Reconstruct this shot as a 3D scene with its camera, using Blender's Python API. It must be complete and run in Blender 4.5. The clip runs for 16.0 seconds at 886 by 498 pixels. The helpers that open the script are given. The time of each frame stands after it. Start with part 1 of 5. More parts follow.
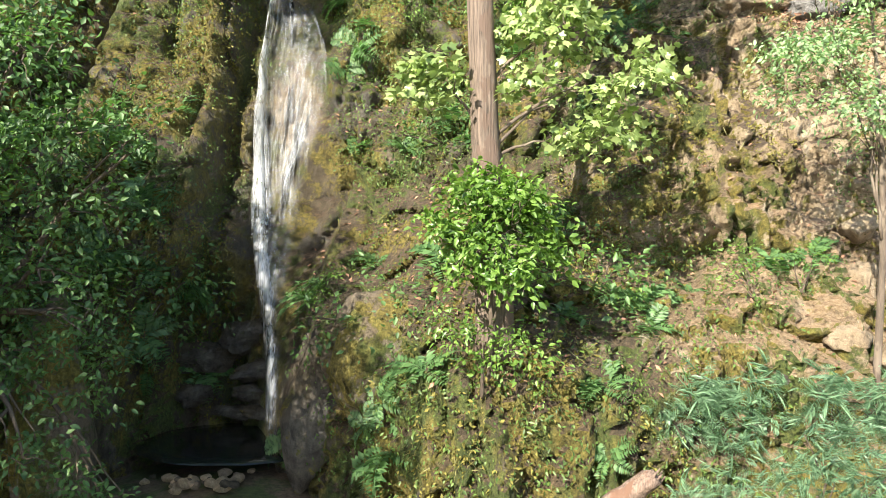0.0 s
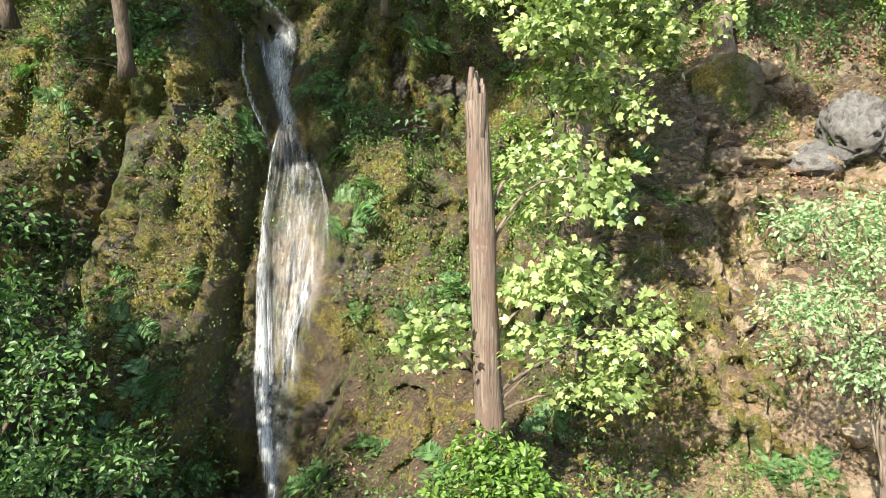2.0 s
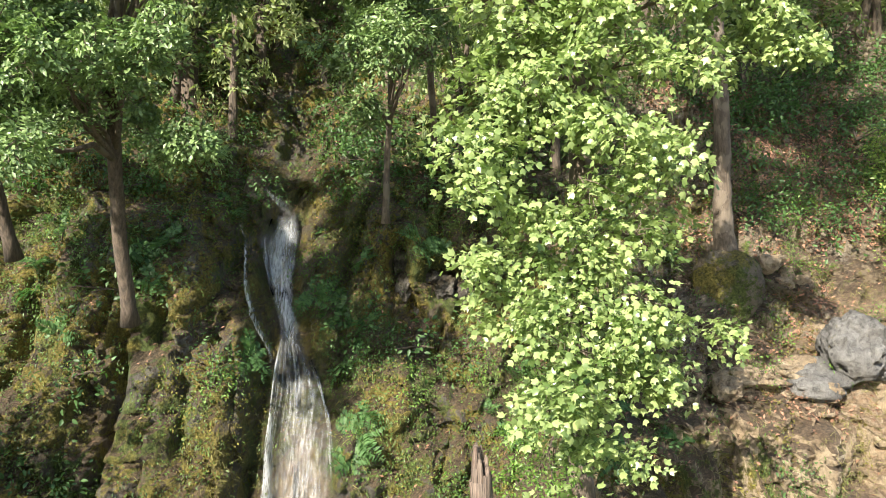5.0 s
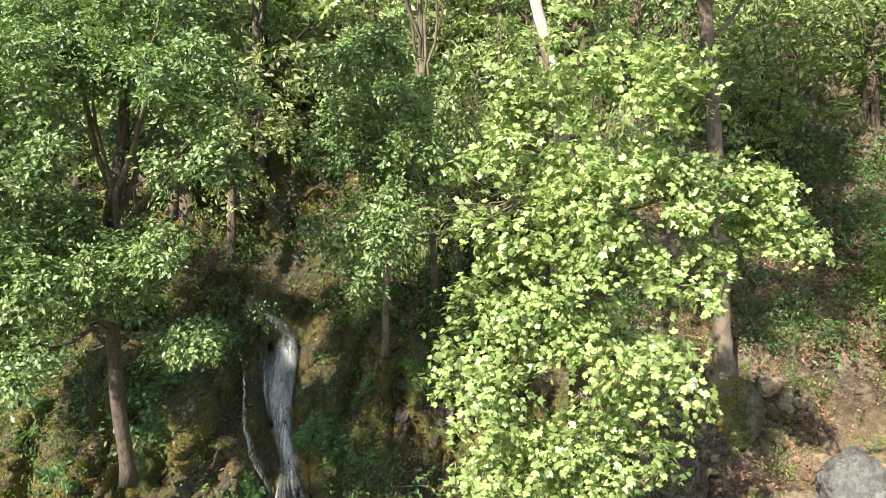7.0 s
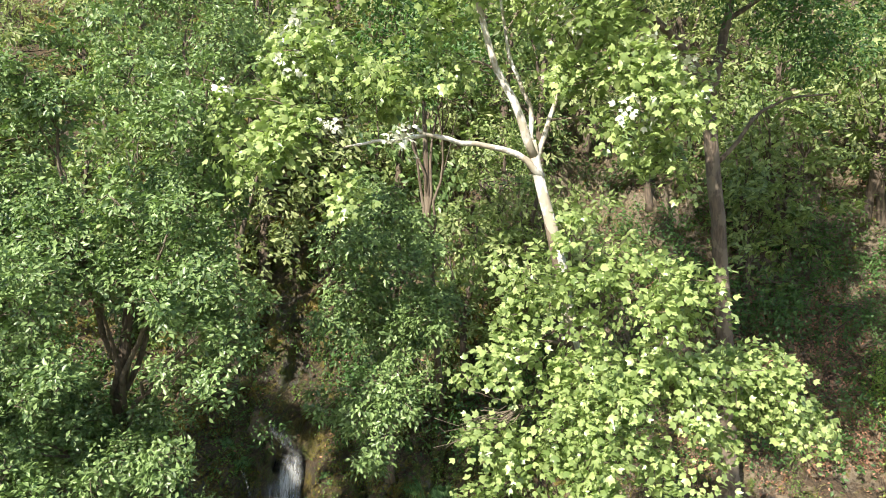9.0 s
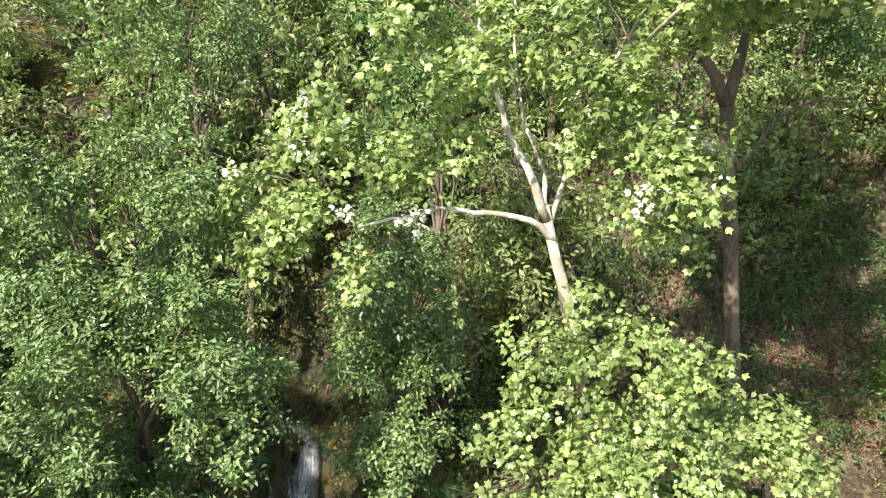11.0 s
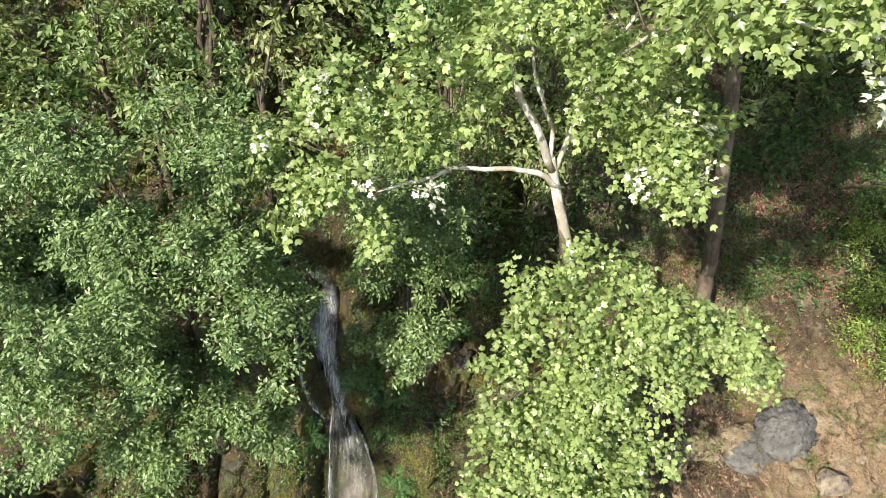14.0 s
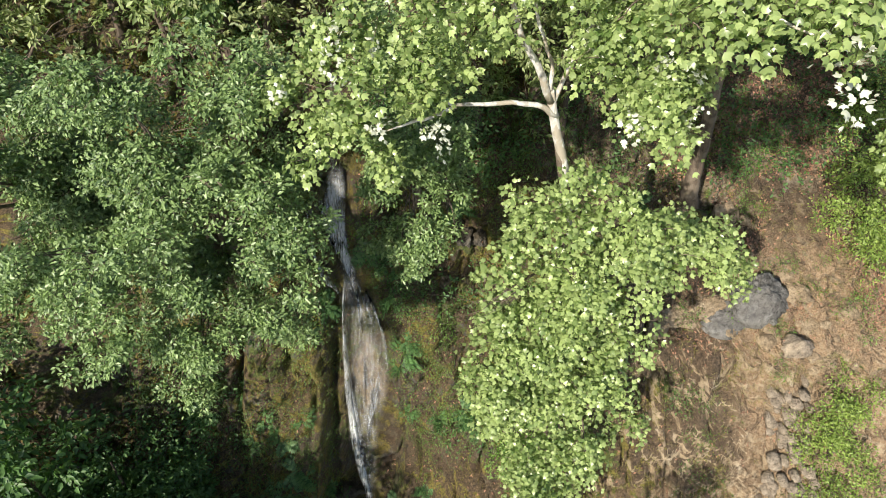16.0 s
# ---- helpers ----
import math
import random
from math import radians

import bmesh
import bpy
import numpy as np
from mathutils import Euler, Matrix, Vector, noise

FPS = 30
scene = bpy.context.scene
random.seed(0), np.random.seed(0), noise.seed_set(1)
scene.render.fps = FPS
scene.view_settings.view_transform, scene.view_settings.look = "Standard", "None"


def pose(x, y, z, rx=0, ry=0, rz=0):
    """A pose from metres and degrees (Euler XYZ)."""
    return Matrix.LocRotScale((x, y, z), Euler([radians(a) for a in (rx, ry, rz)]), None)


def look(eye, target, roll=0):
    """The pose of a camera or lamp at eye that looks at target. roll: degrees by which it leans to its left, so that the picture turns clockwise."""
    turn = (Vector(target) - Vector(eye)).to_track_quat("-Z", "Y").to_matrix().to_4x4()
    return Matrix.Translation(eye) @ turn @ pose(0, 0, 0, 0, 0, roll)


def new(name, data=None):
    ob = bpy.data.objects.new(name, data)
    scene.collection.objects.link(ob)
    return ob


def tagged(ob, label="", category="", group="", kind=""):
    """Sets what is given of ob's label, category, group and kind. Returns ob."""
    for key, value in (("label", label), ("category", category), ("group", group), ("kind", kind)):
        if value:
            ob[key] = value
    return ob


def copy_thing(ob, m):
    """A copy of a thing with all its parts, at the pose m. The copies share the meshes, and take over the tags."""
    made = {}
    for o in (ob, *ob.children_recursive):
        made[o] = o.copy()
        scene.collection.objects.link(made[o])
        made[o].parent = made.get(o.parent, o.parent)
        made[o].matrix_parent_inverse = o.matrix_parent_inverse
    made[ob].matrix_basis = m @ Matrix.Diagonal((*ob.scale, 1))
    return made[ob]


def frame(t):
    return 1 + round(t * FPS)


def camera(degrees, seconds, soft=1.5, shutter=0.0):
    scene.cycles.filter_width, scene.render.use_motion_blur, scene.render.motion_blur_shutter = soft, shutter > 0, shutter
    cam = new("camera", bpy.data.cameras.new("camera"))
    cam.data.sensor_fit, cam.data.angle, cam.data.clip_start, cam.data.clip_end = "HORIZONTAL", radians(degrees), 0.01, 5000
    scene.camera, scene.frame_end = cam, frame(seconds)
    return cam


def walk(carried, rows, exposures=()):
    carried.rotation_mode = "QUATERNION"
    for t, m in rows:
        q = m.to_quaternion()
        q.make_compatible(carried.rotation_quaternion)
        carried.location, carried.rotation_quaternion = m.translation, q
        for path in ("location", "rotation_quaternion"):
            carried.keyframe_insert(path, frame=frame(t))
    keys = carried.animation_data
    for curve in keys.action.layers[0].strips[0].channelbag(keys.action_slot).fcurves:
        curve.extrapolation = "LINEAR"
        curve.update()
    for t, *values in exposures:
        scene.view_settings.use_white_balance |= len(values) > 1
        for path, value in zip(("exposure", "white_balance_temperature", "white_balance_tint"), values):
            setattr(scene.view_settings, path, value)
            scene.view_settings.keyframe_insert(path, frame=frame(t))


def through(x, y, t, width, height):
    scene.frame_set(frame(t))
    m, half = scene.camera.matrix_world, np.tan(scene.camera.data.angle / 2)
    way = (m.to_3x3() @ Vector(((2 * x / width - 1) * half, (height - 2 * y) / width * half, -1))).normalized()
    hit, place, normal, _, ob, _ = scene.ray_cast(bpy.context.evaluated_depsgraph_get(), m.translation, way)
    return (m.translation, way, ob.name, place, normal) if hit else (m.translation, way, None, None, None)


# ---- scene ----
cam = camera(62.3, 16.0, 0.9)

# seconds, place, yaw, pitch, roll
PATH = [
    (0, (0.000, 0.000, 3.700), -0.00, -0.01, 0.03),
    (0.5, (-0.008, -0.000, 4.763), -0.01, -0.01, 0.03),
    (1, (-0.014, -0.008, 5.822), 0.01, -0.04, 0.02),
    (1.5, (-0.026, -0.029, 6.876), 0.01, -0.05, -0.01),
    (2, (-0.049, -0.060, 7.924), 0.01, -0.08, -0.00),
    (2.5, (-0.075, -0.089, 8.968), 0.00, -0.11, 0.01),
    (3, (-0.085, -0.106, 10.007), 0.01, -0.11, 0.01),
    (3.5, (-0.092, -0.108, 11.041), 0.04, -0.10, -0.00),
    (4, (-0.101, -0.102, 12.067), 0.04, -0.11, -0.03),
    (6.5, (-0.177, -0.051, 17.076), -0.26, -0.25, -0.28),
    (7, (-0.180, -0.027, 18.039), -0.29, -0.26, -0.21),
    (7.5, (-0.185, -0.007, 18.988), -0.31, -0.32, -0.11),
    (8, (-0.193, -0.003, 19.925), -0.30, -0.28, -0.04),
    (8.5, (-0.210, -0.019, 20.839), -0.25, -0.28, -0.06),
    (9.2, (-0.264, 0.002, 22.067), -0.02, -0.06, -0.25),
    (9.9, (-0.290, 0.050, 23.190), 0.15, -0.90, -0.30),
    (10.6, (-0.310, 0.100, 24.230), 0.40, -4.90, -0.38),
    (11.3, (-0.332, 0.123, 25.259), 0.61, -9.42, -0.45),
    (12, (-0.388, 0.079, 26.290), 0.62, -14.10, -0.31),
    (12.5, (-0.423, 0.036, 27.007), 0.57, -17.57, -0.13),
    (13, (-0.468, 0.007, 27.707), 0.52, -20.93, 0.06),
    (13.5, (-0.540, -0.014, 28.392), 0.54, -24.29, 0.15),
    (14, (-0.605, -0.022, 29.061), 0.52, -27.47, 0.17),
    (14.5, (-0.644, -0.022, 29.709), 0.46, -30.84, 0.19),
    (15, (-0.676, -0.011, 30.344), 0.42, -34.33, 0.17),
    (15.5, (-0.713, -0.004, 30.980), 0.38, -37.74, 0.11),
    (16, (-0.749, -0.014, 31.620), 0.31, -41.06, 0.01),
]


def stand(eye, yaw, pitch, roll):
    return pose(*eye, 90, 0, yaw) @ pose(0, 0, 0, pitch, 0, roll)


walk(cam, [(t, stand(eye, yaw, pitch, roll)) for t, eye, yaw, pitch, roll in PATH],
     exposures=((0, 1.72), (4, 1.5), (7, 1.5), (9, 1.28), (12.5, 1.12), (16, 0.75)))

# ---------------------------------------------------------------- light
SUN = Vector((-0.41, -0.73, 0.54)).normalized()
world = bpy.data.worlds.new("sky")
scene.world = world
world.use_nodes = True
wn = world.node_tree
sky = wn.nodes.new("ShaderNodeTexSky")
sky.sky_type, sky.sun_disc = "NISHITA", False
sky.sun_elevation = math.asin(SUN.z)
sky.sun_rotation = math.atan2(SUN.x, SUN.y)
wn.links.new(sky.outputs[0], wn.nodes["Background"].inputs[0])
wn.nodes["Background"].inputs[1].default_value = 0.105
lamp = bpy.data.lights.new("sun", "SUN")
lamp.energy, lamp.angle, lamp.color = 4.8, radians(0.6), (1.0, 0.92, 0.78)
sun = new("sun", lamp)
sun.matrix_world = look(SUN * 60, (0, 0, 0))


# ---------------------------------------------------------------- mesh and noise helpers
def hashed(i, j, k, seed):
    n = (i * 374761393 + j * 668265263 + k * 2147483647 + seed * 1274126177) & 0xFFFFFFFF
    n = ((n ^ (n >> 13)) * 1274126177) & 0xFFFFFFFF
    return ((n ^ (n >> 16)) & 0xFFFF) / 65535.0


def value_noise(p, seed=0):
    """Smooth noise from 0 to 1 at the rows of p."""
    p = np.asarray(p, float)
    i = np.floor(p).astype(np.int64)
    f = p - i
    f = f * f * (3 - 2 * f)
    out = 0
    for a in (0, 1):
        for b in (0, 1):
            for c in (0, 1):
                w = (f[..., 0] if a else 1 - f[..., 0]) * (f[..., 1] if b else 1 - f[..., 1]) * (f[..., 2] if c else 1 - f[..., 2])
                out = out + w * hashed(i[..., 0] + a, i[..., 1] + b, i[..., 2] + c, seed)
    return out


def fbm(p, seed=0, octaves=4):
    p = np.asarray(p, float)
    total, amp, norm = 0, 1.0, 0
    for o in range(octaves):
        total, norm = total + amp * value_noise(p * 2**o, seed + o), norm + amp
        amp *= 0.5
    return total / norm


def quick_mesh(name, verts, faces, material, smooth=True):
    """A mesh from arrays; faces is a list of arrays, each with one row per face."""
    mesh = bpy.data.meshes.new(name)
    verts = np.asarray(verts, np.float32)
    mesh.vertices.add(len(verts))
    mesh.vertices.foreach_set("co", verts.ravel())
    loops = np.concatenate([np.asarray(f, np.int32).ravel() for f in faces])
    sizes = np.concatenate([np.full(len(f), np.shape(f)[1], np.int32) for f in faces])
    starts = np.concatenate([[0], np.cumsum(sizes)[:-1]]).astype(np.int32)
    mesh.loops.add(len(loops))
    mesh.loops.foreach_set("vertex_index", loops)
    mesh.polygons.add(len(sizes))
    mesh.polygons.foreach_set("loop_start", starts)
    mesh.polygons.foreach_set("loop_total", sizes)
    if smooth:
        mesh.polygons.foreach_set("use_smooth", np.ones(len(sizes), bool))
    mesh.update(calc_edges=True)
    mesh.materials.append(material)
    return mesh


class Buffer:
    """Collects tubes, leaves and lumps, then becomes one mesh."""

    def __init__(self):
        self.verts, self.tris, self.quads, self.count = [], [], [], 0

    def add(self, verts, tris=None, quads=None):
        if tris is not None and len(tris):
            self.tris.append(np.asarray(tris) + self.count)
        if quads is not None and len(quads):
            self.quads.append(np.asarray(quads) + self.count)
        self.verts.append(np.asarray(verts, float))
        self.count += len(verts)

    def mesh(self, name, material, smooth=True):
        faces = []
        if self.tris:
            faces.append(np.concatenate(self.tris))
        if self.quads:
            faces.append(np.concatenate(self.quads))
        return quick_mesh(name, np.concatenate(self.verts), faces, material, smooth)

    def tube(self, path, radii, sides=8, rough=0.0, seed=0):
        path, radii = np.asarray(path, float), np.asarray(radii, float)
        n = len(path)
        along = np.gradient(path, axis=0)
        along /= np.linalg.norm(along, axis=1, keepdims=True) + 1e-9
        side = np.cross(along, (0.31, 0.87, 0.12))
        side /= np.linalg.norm(side, axis=1, keepdims=True) + 1e-9
        up = np.cross(along, side)
        ang = np.linspace(0, 2 * np.pi, sides, endpoint=False)
        ring = side[:, None] * np.cos(ang)[None, :, None] + up[:, None] * np.sin(ang)[None, :, None]
        rr = radii[:, None] * np.ones(sides)[None]
        if rough:
            q = np.stack([np.cos(ang)[None] * np.ones(n)[:, None] * 2.2, np.sin(ang)[None] * np.ones(n)[:, None] * 2.2,
                          np.arange(n)[:, None] * 0.35 * np.ones(sides)[None]], -1)
            rr = rr * (1 + rough * (fbm(q + 17.3 * seed, seed, 3) - 0.5) * 2)
        v = (path[:, None] + ring * rr[..., None]).reshape(-1, 3)
        a = (np.arange(n - 1)[:, None] * sides + np.arange(sides)[None]).ravel()
        b = (np.arange(n - 1)[:, None] * sides + (np.arange(sides)[None] + 1) % sides).ravel()
        quads = np.stack([a, b, b + sides, a + sides], 1)
        caps = np.array([[0, k + 1, k] for k in range(1, sides - 1)] + [[(n - 1) * sides, (n - 1) * sides + k, (n - 1) * sides + k + 1] for k in range(1, sides - 1)])
        self.add(v, caps, quads)

    def leaves(self, places, normals, ahead, sizes, template):
        """One copy of the template (verts, tris) per place, turned by its normal and tip direction."""
        tv, tf = template
        normals = normals / (np.linalg.norm(normals, axis=1, keepdims=True) + 1e-9)
        ahead = ahead - normals * (ahead * normals).sum(1, keepdims=True)
        ahead /= np.linalg.norm(ahead, axis=1, keepdims=True) + 1e-9
        side = np.cross(ahead, normals)
        v = places[:, None] + sizes[:, None, None] * (tv[None, :, 0:1] * side[:, None] + tv[None, :, 1:2] * ahead[:, None] + tv[None, :, 2:3] * normals[:, None])
        f = tf[None] + (np.arange(len(places)) * len(tv))[:, None, None]
        self.add(v.reshape(-1, 3), f.reshape(-1, 3))


def part(name, mesh, parent, label=""):
    ob = new(name, mesh)
    ob.parent = parent
    return tagged(ob, label)


def thing(name, base, label, category, group=""):
    ob = new(name)
    ob.location = base
    ob.empty_display_size = 0.2
    return tagged(ob, label, category, group)


# ---------------------------------------------------------------- materials
def material(name):
    m = bpy.data.materials.new(name)
    m.use_nodes = True
    nt = m.node_tree
    return m, nt, nt.nodes["Principled BSDF"], nt.nodes["Material Output"]


def ramp(nt, source, stops):
    r = nt.nodes.new("ShaderNodeValToRGB")
    while len(r.color_ramp.elements) < len(stops):
        r.color_ramp.elements.new(0.5)
    for e, (at, col) in zip(r.color_ramp.elements, stops):
        e.position = at
        e.color = (*col, 1) if len(col) == 3 else col
    nt.links.new(source, r.inputs[0])
    return r.outputs[0]


def noise_node(nt, scale, detail=5.0, rough=0.55, stretch=(1, 1, 1), shift=(0, 0, 0), distortion=0.0, coords="Object"):
    tc = nt.nodes.new("ShaderNodeTexCoord")
    mp = nt.nodes.new("ShaderNodeMapping")
    mp.inputs["Scale"].default_value = stretch
    mp.inputs["Location"].default_value = shift
    nt.links.new(tc.outputs[coords], mp.inputs[0])
    n = nt.nodes.new("ShaderNodeTexNoise")
    n.inputs["Scale"].default_value, n.inputs["Detail"].default_value = scale, detail
    n.inputs["Roughness"].default_value, n.inputs["Distortion"].default_value = rough, distortion
    nt.links.new(mp.outputs[0], n.inputs[0])
    return n.outputs[0]


def mix(nt, fac, a, b, kind="MIX"):
    m = nt.nodes.new("ShaderNodeMix")
    m.data_type, m.blend_type = "RGBA", kind
    for sock, val in ((m.inputs[0], fac), (m.inputs[6], a), (m.inputs[7], b)):
        if isinstance(val, (int, float)):
            sock.default_value = val
        elif isinstance(val, tuple):
            sock.default_value = (*val, 1)
        else:
            nt.links.new(val, sock)
    return m.outputs[2]


def maths(nt, op, a, b=0.0, clamp=False):
    m = nt.nodes.new("ShaderNodeMath")
    m.operation, m.use_clamp = op, clamp
    for sock, val in ((m.inputs[0], a), (m.inputs[1], b)):
        if isinstance(val, (int, float)):
            sock.default_value = val
        else:
            nt.links.new(val, sock)
    return m.outputs[0]


def step(nt, value, low, high):
    r = nt.nodes.new("ShaderNodeMapRange")
    r.interpolation_type = "SMOOTHSTEP"
    r.inputs[1].default_value, r.inputs[2].default_value = low, high
    nt.links.new(value, r.inputs[0])
    return r.outputs[0]


def bump(nt, bsdf, height, strength, distance):
    b = nt.nodes.new("ShaderNodeBump")
    b.inputs["Strength"].default_value, b.inputs["Distance"].default_value = strength, distance
    nt.links.new(height, b.inputs["Height"])
    nt.links.new(b.outputs[0], bsdf.inputs["Normal"])


def leaf_material(name, dark, light, through, gloss=0.42, share=0.34, odd=None):
    """Leaf blade: glossy cuticle over green, with light coming through; each leaf has its own tone."""
    m, nt, bsdf, out = material(name)
    geo = nt.nodes.new("ShaderNodeNewGeometry")
    rnd = geo.outputs["Random Per Island"]
    patch = noise_node(nt, 0.55, 3)
    tone = maths(nt, "ADD", maths(nt, "MULTIPLY", rnd, 0.58), maths(nt, "MULTIPLY", patch, 0.48))
    stops = [(0.16, tuple(c * 0.8 for c in dark)), (0.62, light), (0.93, tuple(c * 1.25 for c in light))]
    if odd:
        stops += [(0.975, odd)]
    col = ramp(nt, tone, stops)
    nt.links.new(col, bsdf.inputs["Base Color"])
    bsdf.inputs["Roughness"].default_value = gloss
    bsdf.inputs["Specular IOR Level"].default_value = 0.55
    tr = nt.nodes.new("ShaderNodeBsdfTranslucent")
    nt.links.new(mix(nt, 1.0, col, through, "MULTIPLY"), tr.inputs[0])
    ms = nt.nodes.new("ShaderNodeMixShader")
    ms.inputs[0].default_value = share
    nt.links.new(bsdf.outputs[0], ms.inputs[1])
    nt.links.new(tr.outputs[0], ms.inputs[2])
    nt.links.new(ms.outputs[0], out.inputs[0])
    return m


PLANE_LEAF = leaf_material("plane_leaf", (0.095, 0.17, 0.04), (0.34, 0.42, 0.17), (1.28, 1.42, 0.88), gloss=0.28, share=0.36, odd=(0.42, 0.38, 0.14))
OAK_LEAF = leaf_material("evergreen_leaf", (0.048, 0.103, 0.036), (0.20, 0.285, 0.108), (1.3, 1.5, 0.85), gloss=0.40, share=0.25)
BROAD_LEAF = leaf_material("broad_leaf", (0.030, 0.080, 0.025), (0.098, 0.185, 0.056), (1.5, 1.8, 0.8), gloss=0.5)
PALE_LEAF = leaf_material("pale_leaf", (0.12, 0.21, 0.095), (0.27, 0.385, 0.195), (1.4, 1.6, 0.9), gloss=0.5)
SHRUB_LEAF = leaf_material("shrub_leaf", (0.055, 0.13, 0.022), (0.15, 0.25, 0.05), (1.5, 1.8, 0.7), gloss=0.38)
IVY_LEAF = leaf_material("ivy_leaf", (0.04, 0.085, 0.02), (0.12, 0.19, 0.045), (1.4, 1.6, 0.8), gloss=0.45, odd=(0.28, 0.20, 0.06))
FERN_LEAF = leaf_material("fern_leaf", (0.05, 0.12, 0.04), (0.12, 0.22, 0.08), (1.4, 1.7, 0.9), gloss=0.5)
FEATHER_LEAF = leaf_material("feathery_leaf", (0.07, 0.16, 0.08), (0.20, 0.33, 0.19), (1.2, 1.4, 1.0), gloss=0.5)
# whitish blade colour standing in for strong sun on the leaf tips
GLINT_LEAF = leaf_material("sun_glint_leaf", (0.50, 0.54, 0.42), (0.74, 0.76, 0.66), (1.0, 1.0, 0.9), gloss=0.4, share=0.3)
DRY_LEAF = leaf_material("dry_leaf", (0.11, 0.052, 0.03), (0.36, 0.195, 0.125), (1.2, 1.0, 0.8), gloss=0.7, share=0.15)
GRASS = leaf_material("dry_grass", (0.11, 0.12, 0.035), (0.27, 0.25, 0.09), (1.3, 1.3, 0.9), gloss=0.6, share=0.3)
MOSS_TUFT = leaf_material("moss_tuft", (0.08, 0.085, 0.018), (0.20, 0.18, 0.04), (1.3, 1.3, 0.6), gloss=0.8, share=0.2)


def rock_material(name, moss=0.5, pale=0.0, litter=True, plain=False, tint=None):
    m, nt, bsdf, out = material(name)
    big = noise_node(nt, 0.32, 4, 0.6)
    streak = noise_node(nt, 1.1, 6, 0.65, (1.0, 1.0, 0.28), (3, 7, 1), 0.6)
    mid = noise_node(nt, 2.4, 6, 0.65, shift=(5, 2, 9))
    fine = noise_node(nt, 13.0, 8, 0.7)
    grit = noise_node(nt, 55.0, 4, 0.7)
    stone = ramp(nt, streak, [(0.30, (0.045, 0.036, 0.025)), (0.44, (0.10, 0.078, 0.048)), (0.56, (0.165, 0.13, 0.083)), (0.70, (0.28, 0.225, 0.155))])
    grey = ramp(nt, mid, [(0.35, (0.10, 0.09, 0.078)), (0.65, (0.26, 0.235, 0.20))])
    col = ramp(nt, streak, [(0.34, (0.12, 0.115, 0.11)), (0.5, (0.27, 0.26, 0.25)), (0.66, (0.42, 0.41, 0.39))]) if plain else mix(nt, step(nt, big, 0.45, 0.62), stone, grey)
    # paler sandstone towards the open slope
    tc = nt.nodes.new("ShaderNodeTexCoord")
    sep = nt.nodes.new("ShaderNodeSeparateXYZ")
    nt.links.new(tc.outputs["Object"], sep.inputs[0])
    if pale:
        tan = ramp(nt, streak, [(0.30, (0.24, 0.17, 0.105)), (0.45, (0.48, 0.36, 0.23)), (0.60, (0.66, 0.53, 0.37)), (0.72, (0.76, 0.67, 0.53))])
        if litter:
            side = step(nt, maths(nt, "ADD", sep.outputs[0], maths(nt, "MULTIPLY", big, 6.0)), 4.0, 8.0)
            # palest low down, where glare is painted in; darker above for the slope's shade
            high = step(nt, maths(nt, "ADD", sep.outputs[2], maths(nt, "MULTIPLY", mid, 3.0)), 10.5, 13.0)
            col = mix(nt, maths(nt, "MULTIPLY", side, maths(nt, "SUBTRACT", pale, maths(nt, "MULTIPLY", high, 0.55))), col, tan)
        else:
            col = mix(nt, pale, col, tan)
    gap = None
    if pale > 0.8:
        vo = nt.nodes.new("ShaderNodeTexVoronoi")
        vo.feature = "DISTANCE_TO_EDGE"
        vo.inputs["Scale"].default_value = 0.5
        shake = nt.nodes.new("ShaderNodeVectorMath")
        shake.operation = "MULTIPLY_ADD"
        jitter = nt.nodes.new("ShaderNodeTexNoise")
        jitter.inputs["Scale"].default_value, jitter.inputs["Detail"].default_value = 1.4, 5
        nt.links.new(tc.outputs["Object"], jitter.inputs[0])
        nt.links.new(jitter.outputs[1], shake.inputs[0])
        shake.inputs[1].default_value = (1.6, 1.6, 1.6)
        nt.links.new(tc.outputs["Object"], shake.inputs[2])
        nt.links.new(shake.outputs[0], vo.inputs[0])
        gap = step(nt, maths(nt, "ADD", vo.outputs["Distance"], maths(nt, "MULTIPLY", mid, 0.12)), 0.11, 0.05)
        if litter:
            gap = maths(nt, "MULTIPLY", gap, step(nt, sep.outputs[0], 8.5, 12.0))
        col = mix(nt, maths(nt, "MULTIPLY", gap, 0.5), col, (0.05, 0.032, 0.02))
    # ochre and green moss in cushions
    cush = maths(nt, "ADD", maths(nt, "MULTIPLY", mid, 0.62), maths(nt, "MULTIPLY", noise_node(nt, 0.7, 3, shift=(1, 4, 2)), 0.5))
    ochre = ramp(nt, fine, [(0.30, (0.075, 0.068, 0.014)), (0.50, (0.225, 0.185, 0.034)), (0.68, (0.42, 0.33, 0.085))])
    olive = ramp(nt, fine, [(0.30, (0.032, 0.05, 0.010)), (0.50, (0.10, 0.135, 0.026)), (0.68, (0.20, 0.235, 0.055))])
    green = mix(nt, step(nt, noise_node(nt, 0.55, 4, 0.6, (1, 1, 0.6), (9, 4, 6)), 0.44, 0.56), ochre, olive)
    edge = 0.62 - 0.16 * moss
    body = maths(nt, "ADD", cush, maths(nt, "MULTIPLY", maths(nt, "SUBTRACT", fine, 0.5), 0.25))
